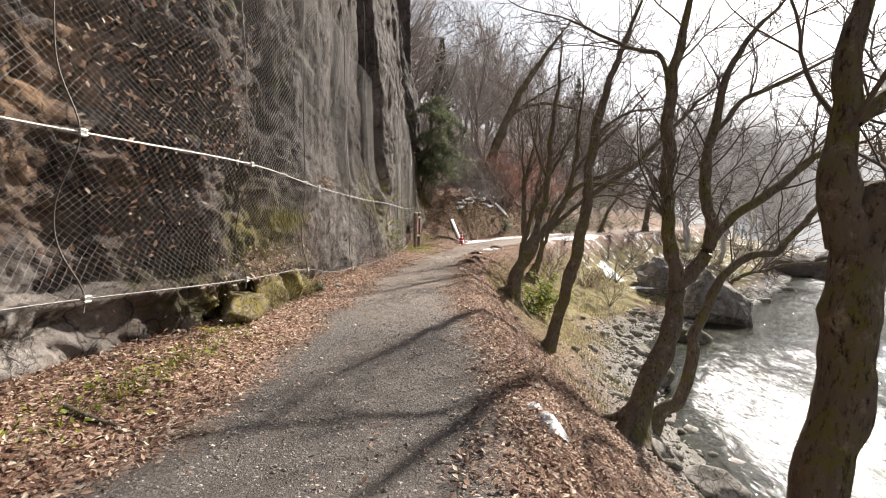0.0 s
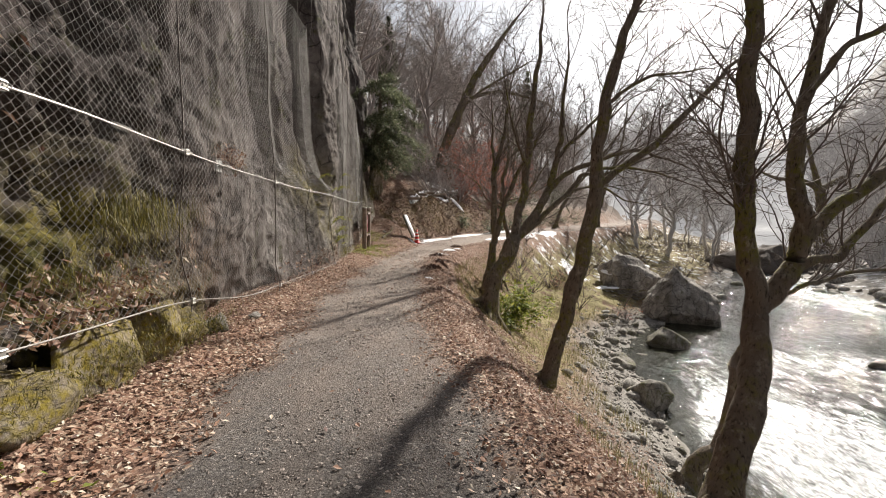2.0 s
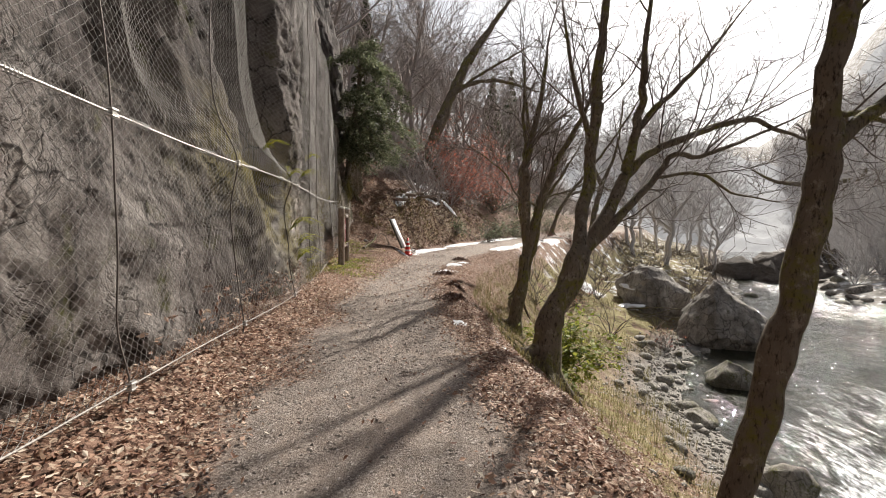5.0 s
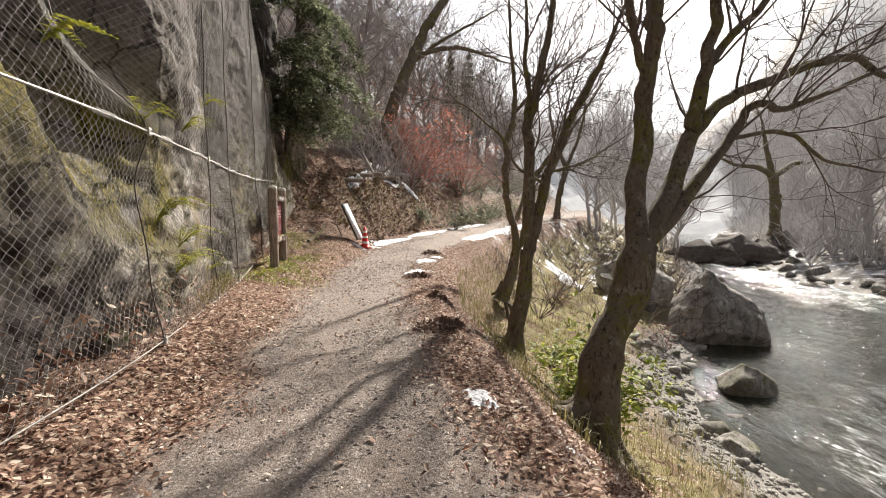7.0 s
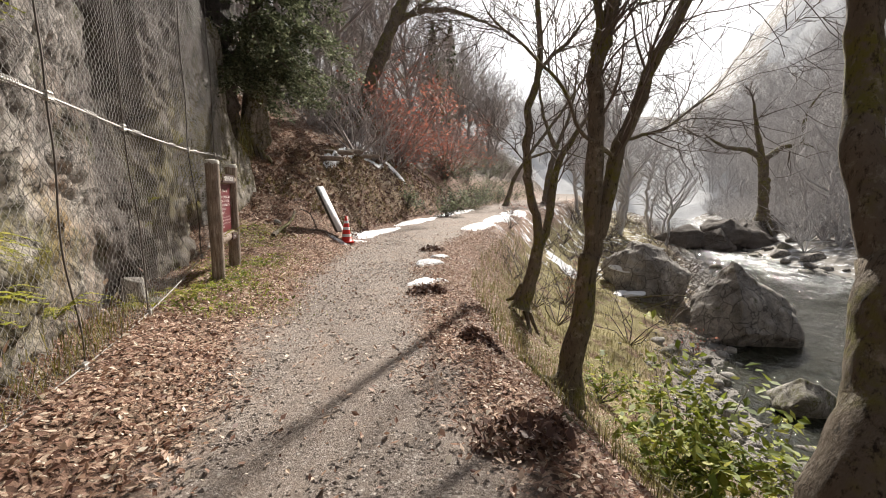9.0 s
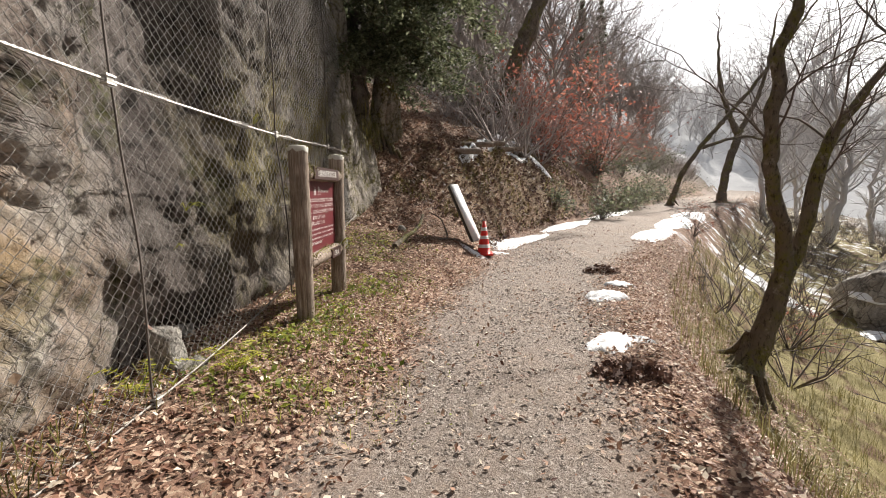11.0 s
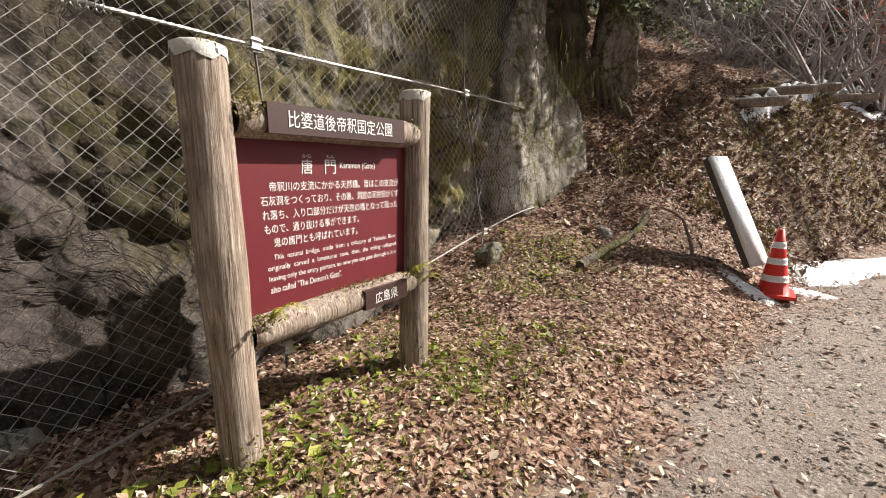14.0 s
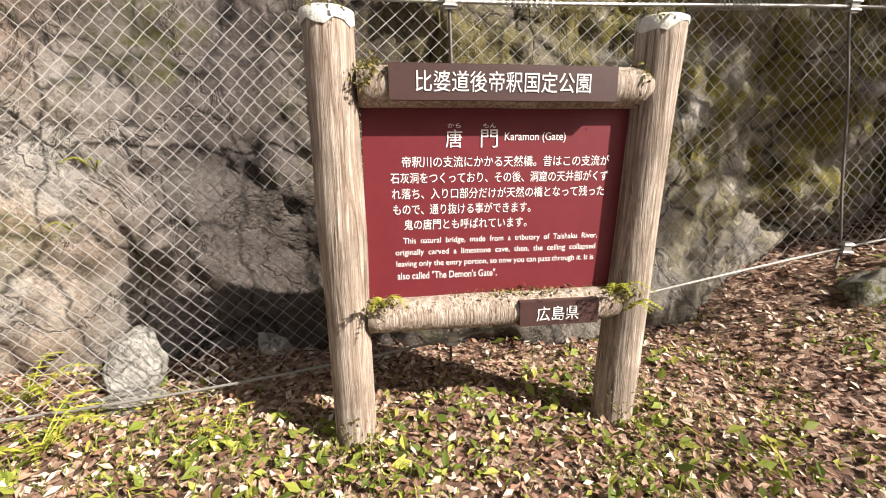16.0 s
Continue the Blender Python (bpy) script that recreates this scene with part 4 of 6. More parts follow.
plate = part("name_plate", Geo().box((0.04, 0.145, 1.2), (0.07, 0.865, 1.305)), M_plate, sign, "dark brown name plate", True)
small = part("name_plate", Geo().box((0.04, 0.575, 0.445), (0.068, 0.865, 0.535)), M_plate, sign, "small dark brown name plate", True)


def lettering(body, x, left, base, width, parent, height=None):
    """White letters on a face that looks along +x; the line starts at y = left and is width metres long."""
    cu = bpy.data.curves.new("lettering", "FONT")
    cu.body = body
    cu.extrude, cu.offset = 0.0, 0.0
    tmp = new("lettering_curve", cu)
    bpy.context.view_layer.update()
    me = bpy.data.meshes.new_from_object(tmp)
    bpy.data.objects.remove(tmp)
    co = np.empty(len(me.vertices) * 3)
    me.vertices.foreach_get("co", co)
    co = co.reshape(-1, 3)
    lo, hi = co.min(0), co.max(0)
    s = width / (hi[0] - lo[0])
    sy = height / (hi[1] - lo[1]) if height else s
    out = np.stack([np.full(len(co), x), left + (co[:, 0] - lo[0]) * s, base + (co[:, 1] - (lo[1] if height else 0)) * sy], -1)
    me.vertices.foreach_set("co", out.ravel())
    me.materials.clear()
    me.materials.append(M_white)
    me.update()
    ob = tagged(new("lettering", me), kind="stuff")
    ob.parent = parent
    return ob


def panel_yz(px, py):
    """Board fractions to metres."""
    return 0.056 + 0.92 * px, 1.19 - 0.65 * py


lettering("比婆道後帝釈国定公園", 0.0725, 0.225, 1.224, 0.55, plate, 0.06)
lettering("広島県", 0.0705, 0.635, 0.462, 0.155, small, 0.054)
for body, fx0, fx1, fy0, h in (
    ("唐", 0.292, 0.352, 0.195, 0.058), ("門", 0.420, 0.482, 0.195, 0.058), ("から", 0.300, 0.346, 0.098, 0.014), ("もん", 0.428, 0.474, 0.098, 0.014),
    ("Karamon (Gate)", 0.508, 0.738, 0.172, 0.034),
    ("帝釈川の支流にかかる天然橋。昔はこの支流が", 0.135, 0.915, 0.292, 0.036),
    ("石灰洞をつくっており、その後、洞窟の天井部がくず", 0.093, 0.915, 0.372, 0.036),
    ("れ落ち、入り口部分だけが天然の橋となって残った", 0.096, 0.905, 0.452, 0.036),
    ("もので、通り抜ける事ができます。", 0.100, 0.615, 0.532, 0.036),
    ("鬼の唐門とも呼ばれています。", 0.138, 0.602, 0.612, 0.036),
    ("This  natural  bridge,  made  from  a  tributary  of  Taishaku  River,", 0.133, 0.890, 0.694, 0.026),
    ("originally  carved  a  limestone  cave,  then,  the  ceiling  collapsed", 0.103, 0.886, 0.756, 0.026),
    ("leaving only the entry portion, so now you can pass through it. It is", 0.105, 0.882, 0.818, 0.026),
    ('also called "The Demon\'s Gate".', 0.108, 0.490, 0.880, 0.026)):
    y0, z0 = panel_yz(fx0, fy0)
    y1, _ = panel_yz(fx1, fy0)
    lettering(body, -0.0055, y0, z0 - 0.004, y1 - y0, board, h)


# ---- rocks ----
def rock_geo(size, seed, sub=3, cuts=18, taper=0.0):
    """A broken stone: a ball cut by planes and roughened."""
    rnd = np.random.default_rng(seed)
    bm = bmesh.new()
    bmesh.ops.create_icosphere(bm, subdivisions=sub, radius=1.0)
    v = np.array([tuple(x.co) for x in bm.verts])
    f = np.array([[x.index for x in face.verts] for face in bm.faces])
    bm.free()
    for _ in range(cuts):
        n = rnd.normal(0, 1, 3)
        n /= np.linalg.norm(n)
        d = rnd.uniform(0.5, 0.82)
        over = np.maximum(v @ n - d, 0)
        v = v - over[:, None] * n * 0.92
    k = 1 + 0.26 * fbm(v[:, 0] * 1.6 + seed, v[:, 1] * 1.6, v[:, 2] * 1.6, 5, seed)
    k = k - 0.10 * np.abs(fbm(v[:, 0] * 4 + seed, v[:, 1] * 4, v[:, 2] * 4, 4, seed + 9)) + 0.04 * fbm(v[:, 0] * 11, v[:, 1] * 11, v[:, 2] * 11, 3, seed + 5)
    v = v * k[:, None] * np.asarray(size) * 0.62
    v[:, :2] *= (1 - taper * (v[:, 2:] / (np.abs(v[:, 2]).max() + 1e-6)))
    return Geo().add(v, f)


def rock(name, x, y, z, size, seed, material, label, category="rock", group="", sub=3, rz=0, taper=0.0):
    ob = solo(name, rock_geo(size, seed, sub, 18, taper), material, label, category, group)
    ob.matrix_basis = pose(x, y, z, 0, 0, rz)
    return ob


rock("boulder", 13.95, 20.9, -2.6, (2.9, 2.8, 4.2), 11, M_boulder, "huge angular grey boulder standing at the water's edge", "boulder", "river boulders", 6, 20, 0.2)
rock("boulder", 13.3, 23.9, -2.3, (3.4, 3.0, 2.7), 12, M_boulder, "long grey boulder with snow on its back", "boulder", "river boulders", 6, -15, 0.2)
rock("river_rock", 11.2, 16.7, -3.35, (1.5, 1.2, 1.15), 13, M_mossrock, "pale rounded rock with a mossy flank in the river", group="river rocks", sub=4)
rock("river_rock", 8.4, 14.3, -3.4, (0.75, 0.7, 0.55), 14, M_mossrock, "small mossy rock in shallow water", group="river rocks", sub=4)
rock("river_rock", 7.75, 11.5, -3.2, (1.15, 0.95, 0.9), 15, M_mossrock, "flat-topped mossy rock on the shore", group="river rocks", sub=4)
rock("river_rock", 6.6, 6.2, -3.2, (1.4, 0.9, 0.7), 16, M_boulder, "flat grey slab at the water's edge", group="river rocks", sub=4)
rock("river_rock", 17.5, 14.5, -3.55, (1.3, 0.8, 0.4), 17, M_mossrock, "low mossy rock awash in the rapids", group="river rocks", sub=4)
protos = [rock_geo((1, 0.8, 0.6), 100 + i, 2, 8).mesh("shore_stone", M_stone if i % 3 else M_mossrock) for i in range(8)]
rnd = np.random.default_rng(4)
for i in range(240):
    y = rnd.uniform(2.5, 27)
    x = float(shore(y)) + rnd.normal(-0.7, 0.8)
    if rnd.random() < 0.2:
        x = float(shore(y)) + rnd.uniform(0, 3)
    s = rnd.choice([0.16, 0.24, 0.34, 0.5], p=[0.3, 0.38, 0.24, 0.08]) * rnd.uniform(0.7, 1.3)
    if x - float(right_edge(y)) < 2.3:
        continue
    ob = tagged(new("shore_stone", protos[i % 8]), "loose stone on the river shore", "stone", "shore stones")
    ob.matrix_basis = pose(x, y, float(ground_z(x, y)) + 0.1 * s, rnd.uniform(-15, 15), rnd.uniform(-15, 15), rnd.uniform(0, 360)) @ Matrix.Scale(s, 4)
for i in range(90):
    y = rnd.uniform(5, 46)
    x = float(far_shore(y)) + rnd.normal(-1.0, 1.8)
    s = rnd.uniform(0.3, 1.3)
    ob = tagged(new("shore_stone", protos[i % 8]), "grey stone on the far river bank", "stone", "far bank stones")
    ob.matrix_basis = pose(x, y, float(ground_z(x, y)) + 0.1 * s, 0, 0, rnd.uniform(0, 360)) @ Matrix.Scale(s, 4)
dark_protos = [rock_geo((1, 0.8, 0.5), 160 + i, 3, 8).mesh("far_boulder", M_boulder) for i in range(4)]
for i in range(46):
    y = rnd.uniform(26, 50)
    x = float(far_shore(y)) + rnd.normal(1.2, 2.2)
    s = rnd.uniform(0.4, 1.3)
    ob = tagged(new("far_boulder", dark_protos[i % 4]), "dark boulder on the snowy far bank", "boulder", "far bank boulders")
    ob.matrix_basis = pose(x, y, float(ground_z(x, y)) + 0.12 * s, rnd.uniform(-12, 12), rnd.uniform(-12, 12), rnd.uniform(0, 360)) @ Matrix.Scale(s, 4)
n = 9000
qy = rnd.uniform(2, 30, n)
qx = shore(qy) + rnd.normal(-0.9, 0.9, n)
ok = qx - right_edge(qy) > 2.0
qx, qy = qx[ok], qy[ok]
ball = rock_geo((1, 0.8, 0.6), 700, 1, 5).v[0]
tri_q = rock_geo((1, 0.8, 0.6), 700, 1, 5).f[0]
sz = 0.025 + 0.10 * rnd.uniform(0, 1, len(qx)) ** 3
ang = rnd.uniform(0, 6.28, len(qx))
cq, sq = np.cos(ang)[:, None], np.sin(ang)[:, None]
v = np.stack([ball[None, :, 0] * cq - ball[None, :, 1] * sq, ball[None, :, 0] * sq + ball[None, :, 1] * cq, np.broadcast_to(ball[None, :, 2], (len(qx), len(ball)))], -1) * sz[:, None, None] + np.stack([qx, qy, ground_z(qx, qy) + sz * 0.1], -1)[:, None]
solo("shore_gravel", Geo().add(v.reshape(-1, 3), (np.arange(len(qx))[:, None, None] * len(ball) + tri_q[None]).reshape(-1, 3)), M_stone, "grey cobbles along the water's edge", "gravel", kind="stuff")
M_earth = plain("dark_earth", (0.07, 0.058, 0.05), (0.22, 0.19, 0.17), 2.6, 0.95, bump=0.8, dist=0.16)
for i, (x, y, w, h) in enumerate(((32.6, 41.5, 5.0, 2.7), (35.4, 40.6, 6.0, 3.6), (38.6, 41.0, 6.5, 4.0), (41.6, 41.6, 5.5, 3.2), (37.0, 39.4, 4.0, 2.4), (44.2, 42.0, 4.5, 2.4), (34.0, 39.8, 3.0, 1.9))):
    rock("earth_mound", x, y, -2.75, (w, 4.5, h), 180 + i, M_earth, "dark earth mound dusted with snow on the far bank", "mound", "far bank mounds", 5, 25 * i, 0.3)


# ---- snow ----
def snow_patch(x, y, sx, sy, h, seed, rz=0, tilt=0):
    n = 26
    u, v = np.meshgrid(np.linspace(-1, 1, n), np.linspace(-1, 1, n), indexing="ij")
    r = np.hypot(u, v) * (1 + 0.45 * fbm(u * 2 + seed, v * 2, octaves=3, seed=seed))
    z = h * np.sqrt(np.clip(1 - r**2, 0, 1)) * (1 + 0.3 * fbm(u * 4, v * 4, octaves=3, seed=seed + 2)) - 0.03 - 0.12 * np.maximum(r - 1, 0)
    c, s = math.cos(radians(rz)), math.sin(radians(rz))
    px, py = x + (u * sx * c - v * sy * s), y + (u * sx * s + v * sy * c)
    pz = ground_z(px, py) + z
    ob = solo("snow_patch", Geo().add(np.stack([px - x, py - y, pz - float(ground_z(x, y))], -1).reshape(-1, 3), grid_faces(n, n)), M_snow, "melting patch of old snow on the ground", "snow", "snow patches")
    ob.matrix_basis = pose(x, y, float(ground_z(x, y)))
    return ob


for row in ((2.95, 17.35, 0.28, 0.2, 0.1, 1, 20), (2.5, 15.85, 0.3, 0.16, 0.07, 2, 50), (2.75, 15.95, 0.16, 0.1, 0.05, 3, 0), (2.1, 10.45, 0.12, 0.18, 0.05, 4, 20), (2.55, 10.0, 0.1, 0.08, 0.04, 5, 0),
            (3.1, 1.7, 0.1, 0.16, 0.08, 6, 15), (3.0, 1.95, 0.07, 0.06, 0.05, 7, 0), (5.75, 22.6, 0.4, 1.5, 0.1, 8, -32), (7.6, 25.5, 0.5, 1.9, 0.12, 9, -32), (9.7, 28.8, 0.5, 2.0, 0.1, 10, -32),
            (2.6, 21.6, 0.25, 1.3, 0.09, 11, -35), (4.4, 24.9, 0.3, 2.2, 0.1, 12, -32), (7.2, 29.6, 0.4, 3.0, 0.1, 13, -32), (1.5, 19.72, 0.24, 0.12, 0.06, 14, 0), (1.95, 20.2, 0.2, 0.14, 0.06, 44, 0), (2.2, 20.9, 0.2, 0.5, 0.07, 45, -30), (3.3, 17.95, 0.2, 0.12, 0.08, 15, 0),
            (1.55, 23.6, 0.12, 0.9, 0.1, 16, -18), (2.2, 25.1, 0.12, 0.9, 0.1, 17, -25), (3.0, 26.4, 0.14, 0.7, 0.1, 18, -40), (3.9, 27.3, 0.5, 0.25, 0.12, 19, 0), (2.9, 28.9, 0.9, 0.4, 0.16, 20, 15), (2.6, 28.2, 0.5, 0.25, 0.12, 21, 0),
            (11.4, 22.9, 0.6, 0.35, 0.12, 22, 30), (10.5, 25.5, 0.5, 1.2, 0.15, 23, 0)):
    snow_patch(*row)


# ---- cone and leaning board ----
def band_material():
    return plain("orange_red_plastic", (0.70, 0.03, 0.02), (0.78, 0.045, 0.03), 6, 0.45, bump=0.05)


M_orange = band_material()
M_band = plain("white_reflective_band", (0.75, 0.74, 0.72), (0.82, 0.81, 0.79), 8, 0.4, bump=0.05)
cone = thing("traffic_cone", 1.68, 19.9, float(ground_z(1.68, 19.9)), label="red traffic cone with white bands at the path edge", category="traffic cone")


def frustum(r0, r1, z0, z1):
    return Geo().tube([(0, 0, z0), (0, 0, (z0 + z1) / 2), (0, 0, z1)], [r0, (r0 + r1) / 2, r1], 24)


part("base", Geo().box((-0.15, -0.15, 0.0), (0.15, 0.15, 0.03)), M_orange, cone, flat=True)
part("cone_body", frustum(0.115, 0.025, 0.03, 0.58), M_orange, cone)
for z0 in (0.13, 0.28, 0.42):
    k = lambda z: 0.117 - 0.09 * (z - 0.03) / 0.55
    part("band", frustum(k(z0) + 0.002, k(z0 + 0.055) + 0.002, z0, z0 + 0.055), M_band, cone, "white reflective band")
lean = thing("leaning_board", 1.3, 19.95, float(ground_z(1.3, 19.95)) - 0.03, label="white signboard leaning against the bank, shade painted on its underside", category="board")
a, b = np.array([0.18, -0.1, 0.0]), np.array([-0.24, 0.2, 0.95])
up = (b - a) / np.linalg.norm(b - a)
wide = np.array([0.35, 0.8, 0.0])
wide /= np.linalg.norm(wide)
nrm = np.cross(wide, up)
g = Geo()
corners = [a - wide * 0.07, a + wide * 0.22, b + wide * 0.22, b - wide * 0.07]
g.add([*corners, *[c + nrm * 0.05 for c in corners]], [(0, 1, 2, 3), (7, 6, 5, 4), (0, 4, 5, 1), (1, 5, 6, 2), (2, 6, 7, 3), (3, 7, 4, 0)])
# underside painted dark for its shade; the white face borrows the snow material
part("panel", g, plain("shaded_underside", (0.05, 0.045, 0.04), (0.1, 0.09, 0.08), 10, 0.8), lean, "board underside with its shade painted dark", True)
g = Geo()
off = nrm * (0.051 if nrm[2] > 0 else -0.001)
th = nrm * (0.035 if nrm[2] > 0 else -0.035)
top = [c + off for c in corners]
g.add([*top, *[c + th for c in top]], [(0, 1, 2, 3), (7, 6, 5, 4), (0, 4, 5, 1), (1, 5, 6, 2), (2, 6, 7, 3), (3, 7, 4, 0)])
part("snow_cover", g, M_snow, lean, "thin white board face")


# ---- loose leaves, gravel, grass ----
def scatter_leaves(name, x, y, size, material, label, lift=0.012, rnd=rng, tilt=0.45, z=None, category="leaves", parent=None):
    n = len(x)
    z = ground_z(x, y) if z is None else z
    a = rnd.uniform(0, 2 * math.pi, n)
    s = size * (0.4 + 1.1 * rnd.uniform(0, 1, n) ** 1.5)
    u = np.stack([np.cos(a), np.sin(a), rnd.normal(0, tilt, n)], -1)
    u /= np.linalg.norm(u, axis=1, keepdims=True)
    w = np.stack([-np.sin(a), np.cos(a), rnd.normal(0, tilt, n)], -1)
    w /= np.linalg.norm(w, axis=1, keepdims=True)
    up = np.cross(u, w)
    c = np.stack([x, y, z + lift + rnd.uniform(0, 0.015, n)], -1)
    u, w, up = u * s[:, None], w * s[:, None] * rnd.uniform(0.35, 0.6, n)[:, None], up * (s * rnd.uniform(-0.1, 0.28, n))[:, None]
    v = np.stack([c - u, c - u * 0.15 + w + up, c + u * 0.9, c - u * 0.15 - w + up], 1).reshape(-1, 3)
    i = np.arange(n)[:, None] * 4
    geo = Geo().add(v, np.concatenate([i + np.array([[0, 2, 1]]), i + np.array([[0, 3, 2]])]))
    if parent is not None:
        return part(name, geo, material, parent, flat=True, kind="stuff" if name == "moss_patch" else "")
    return solo(name, geo, material, label, category, kind="stuff", flat=True)


n = 300000
lx, ly = rng.uniform(-1.3, 6.2, n), rng.uniform(0.2, 25, n)
d, e = lx - right_edge(ly), left_edge(ly) - lx
jit = 0.3 * fbm(lx * 1.7, ly * 1.7, octaves=3, seed=50)
dens = np.maximum(smooth(-0.45, 0.25, d + jit) * (1 - 0.75 * smooth(1.6, 3.2, d)), smooth(-0.45, 0.3, e + jit))
dens = np.maximum(dens, 0.012 + 0.03 * smooth(7, 12, ly) + 0.05 * smooth(11, 15, ly) * (1 - smooth(0.6, 1.6, lx - left_edge(ly)))) * np.where(ly > 18, 0.8, 1)
keep = rng.uniform(0, 1, n) < dens
lx, ly = lx[keep], ly[keep]
scatter_leaves("fallen_leaves", lx, ly, 0.0205, M_leaf, "dry brown fallen leaves along the path edges")

n = 90000
px, py = rng.uniform(-0.1, 3.3, n), rng.uniform(0.3, 22, n)
keep = (px > left_edge(py) - 0.15) & (px < right_edge(py) + 0.2) & (rng.uniform(0, 1, n) < 0.3 + 0.6 * (fbm(px * 1.5, py * 1.5, octaves=3, seed=77) > -0.05))
px, py = px[keep], py[keep]
r = 0.0035 + 0.011 * rng.uniform(0, 1, len(px)) ** 5 + 0.0045 * rng.uniform(0, 1, len(px))
octa = np.array([(1, 0, 0), (0, 1, 0), (-1, 0, 0), (0, -1, 0), (0, 0, 0.5), (0, 0, -0.7)], float)
jit = 1 + rng.uniform(-0.35, 0.35, (len(px), 6, 1))
turn = rng.uniform(0, 6.28, len(px))
co, si = np.cos(turn)[:, None], np.sin(turn)[:, None]
ox = octa[None, :, 0] * co - octa[None, :, 1] * si
oy = octa[None, :, 0] * si + octa[None, :, 1] * co
v = np.stack([ox * 1.2, oy * 0.9, np.broadcast_to(octa[None, :, 2], ox.shape)], -1) * jit * r[:, None, None] + np.stack([px, py, ground_z(px, py) + r * 0.12], -1)[:, None]
tri = np.array([(0, 1, 4), (1, 2, 4), (2, 3, 4), (3, 0, 4), (1, 0, 5), (2, 1, 5), (3, 2, 5), (0, 3, 5)])
n_ = Nodes("gravel_stones")
M_pebble = n_.done(n_.ramp(n_.random(True), [(0.0, (0.15, 0.127, 0.112)), (0.4, (0.20, 0.168, 0.148)), (0.85, (0.32, 0.272, 0.24)), (1.0, (0.52, 0.46, 0.41))]), 0.85, 0, 0.3)
solo("gravel", Geo().add(v.reshape(-1, 3), (np.arange(len(px))[:, None, None] * 6 + tri).reshape(-1, 3)), M_pebble, "loose crushed grey gravel on the path", "gravel", kind="stuff", flat=True)


def blades(x, y, z, height, spread, width, rnd):
    """Grass blades as bent ribbons, three joints each."""
    n = len(x)
    a = rnd.uniform(0, 6.28, n)
    h = height * rnd.uniform(0.5, 1.2, n)
    lean_ = spread * rnd.uniform(0.2, 1.2, n)
    d = np.stack([np.cos(a), np.sin(a), 0 * a], -1)
    s = np.stack([-np.sin(a), np.cos(a), 0 * a], -1) * width
    b = np.stack([x, y, z], -1)
    m = b + d * (lean_ * 0.35)[:, None] + np.stack([0 * h, 0 * h, h * 0.65], -1)
    t = b + d * lean_[:, None] + np.stack([0 * h, 0 * h, h * rnd.uniform(0.6, 1, n)], -1)
    v = np.stack([b - s, b + s, m + s * 0.7, m - s * 0.7, t], 1).reshape(-1, 3)
    i = np.arange(n)[:, None] * 5
    g = Geo()
    g.add(v, i + np.array([[0, 1, 2, 3]]))
    g.f.append(i + np.array([[3, 2, 4]]))
    return g


n = 40000
bx, by = rng.uniform(2.5, 12, n), rng.uniform(5, 24, n)
d = bx - right_edge(by)
keep = (d > 0.8) & (bx < shore(by) - 0.9) & (fbm(bx * 0.9, by * 0.9, octaves=3, seed=120) + 0.35 * smooth(8, 12, by) - 0.15 > rng.uniform(-0.1, 0.25, n))
bx, by = bx[keep], by[keep]
solo("dry_grass", blades(bx, by, ground_z(bx, by) - 0.01, 0.26, 0.2, 0.0035, rng), M_grass, "yellowed winter grass on the river bank", "grass", kind="stuff", flat=True)


def leafy(name, x, y, z, radius, count, leaf, material, label, category, seed, stems=9, squash=0.8, stem_r=0.012):
    """A bush or bough: forking stems with many leaves at their ends."""
    rnd = np.random.default_rng(seed)
    bush = thing(name, x, y, z, label=label, category=category)
    g, tips = Geo(), []
    for k in range(stems):
        a, el = rnd.uniform(0, 6.28), rnd.uniform(0.35, 1.35)
        w = np.array([math.cos(a) * math.cos(el), math.sin(a) * math.cos(el), math.sin(el) * squash])
        L = radius * rnd.uniform(0.8, 1.5)
        c = curve(np.array([(0, 0, -0.05), w * L * 0.4 + rnd.normal(0, 0.05, 3) * radius, w * L]), 10)
        g.tube(c, np.linspace(stem_r, stem_r * 0.3, 10), 5, False)
        for j in range(6):
            p = c[rnd.integers(3, 10)]
            q = p + (w + rnd.normal(0, 0.7, 3)) * radius * 0.4
            g.tube(curve(np.array([p, (p + q) / 2 + rnd.normal(0, 0.05, 3) * radius, q]), 5), np.linspace(stem_r * 0.4, 0.003, 5), 3, False)
            tips += [p, (p + q) / 2, q, q]
    part("branchwork", g, M_twig, bush, kind="stuff")
    t = np.array(tips)[rnd.integers(0, len(tips), count)] + rnd.normal(0, radius * 0.10, (count, 3))
    scatter_leaves("foliage", t[:, 0], t[:, 1], leaf, material, "", 0, rnd, 0.5, t[:, 2], parent=bush)
    return bush


leafy("evergreen_shrub", 4.55, 13.6, float(ground_z(4.55, 13.6)) + 0.02, 0.8, 2400, 0.06, M_lime, "bright yellow-green shrub on the bank", "shrub", 41, 10)
leafy("evergreen_shrub", 5.2, 15.6, float(ground_z(5.2, 15.6)), 0.5, 500, 0.05, M_lime, "yellow-green shrub among dry grass", "shrub", 42, 8)
leafy("red_leaved_bush", 4.7, 30.6, float(ground_z(4.7, 30.6)), 2.6, 5200, 0.075, M_red, "bush with withered reddish leaves above the path", "bush", 43, 22, 0.9, 0.03)
leafy("red_leaved_bush", 7.8, 33.6, float(ground_z(7.8, 33.6)), 2.4, 3400, 0.075, M_red, "bush with thin reddish leaves", "bush", 44, 20, 0.9, 0.03)

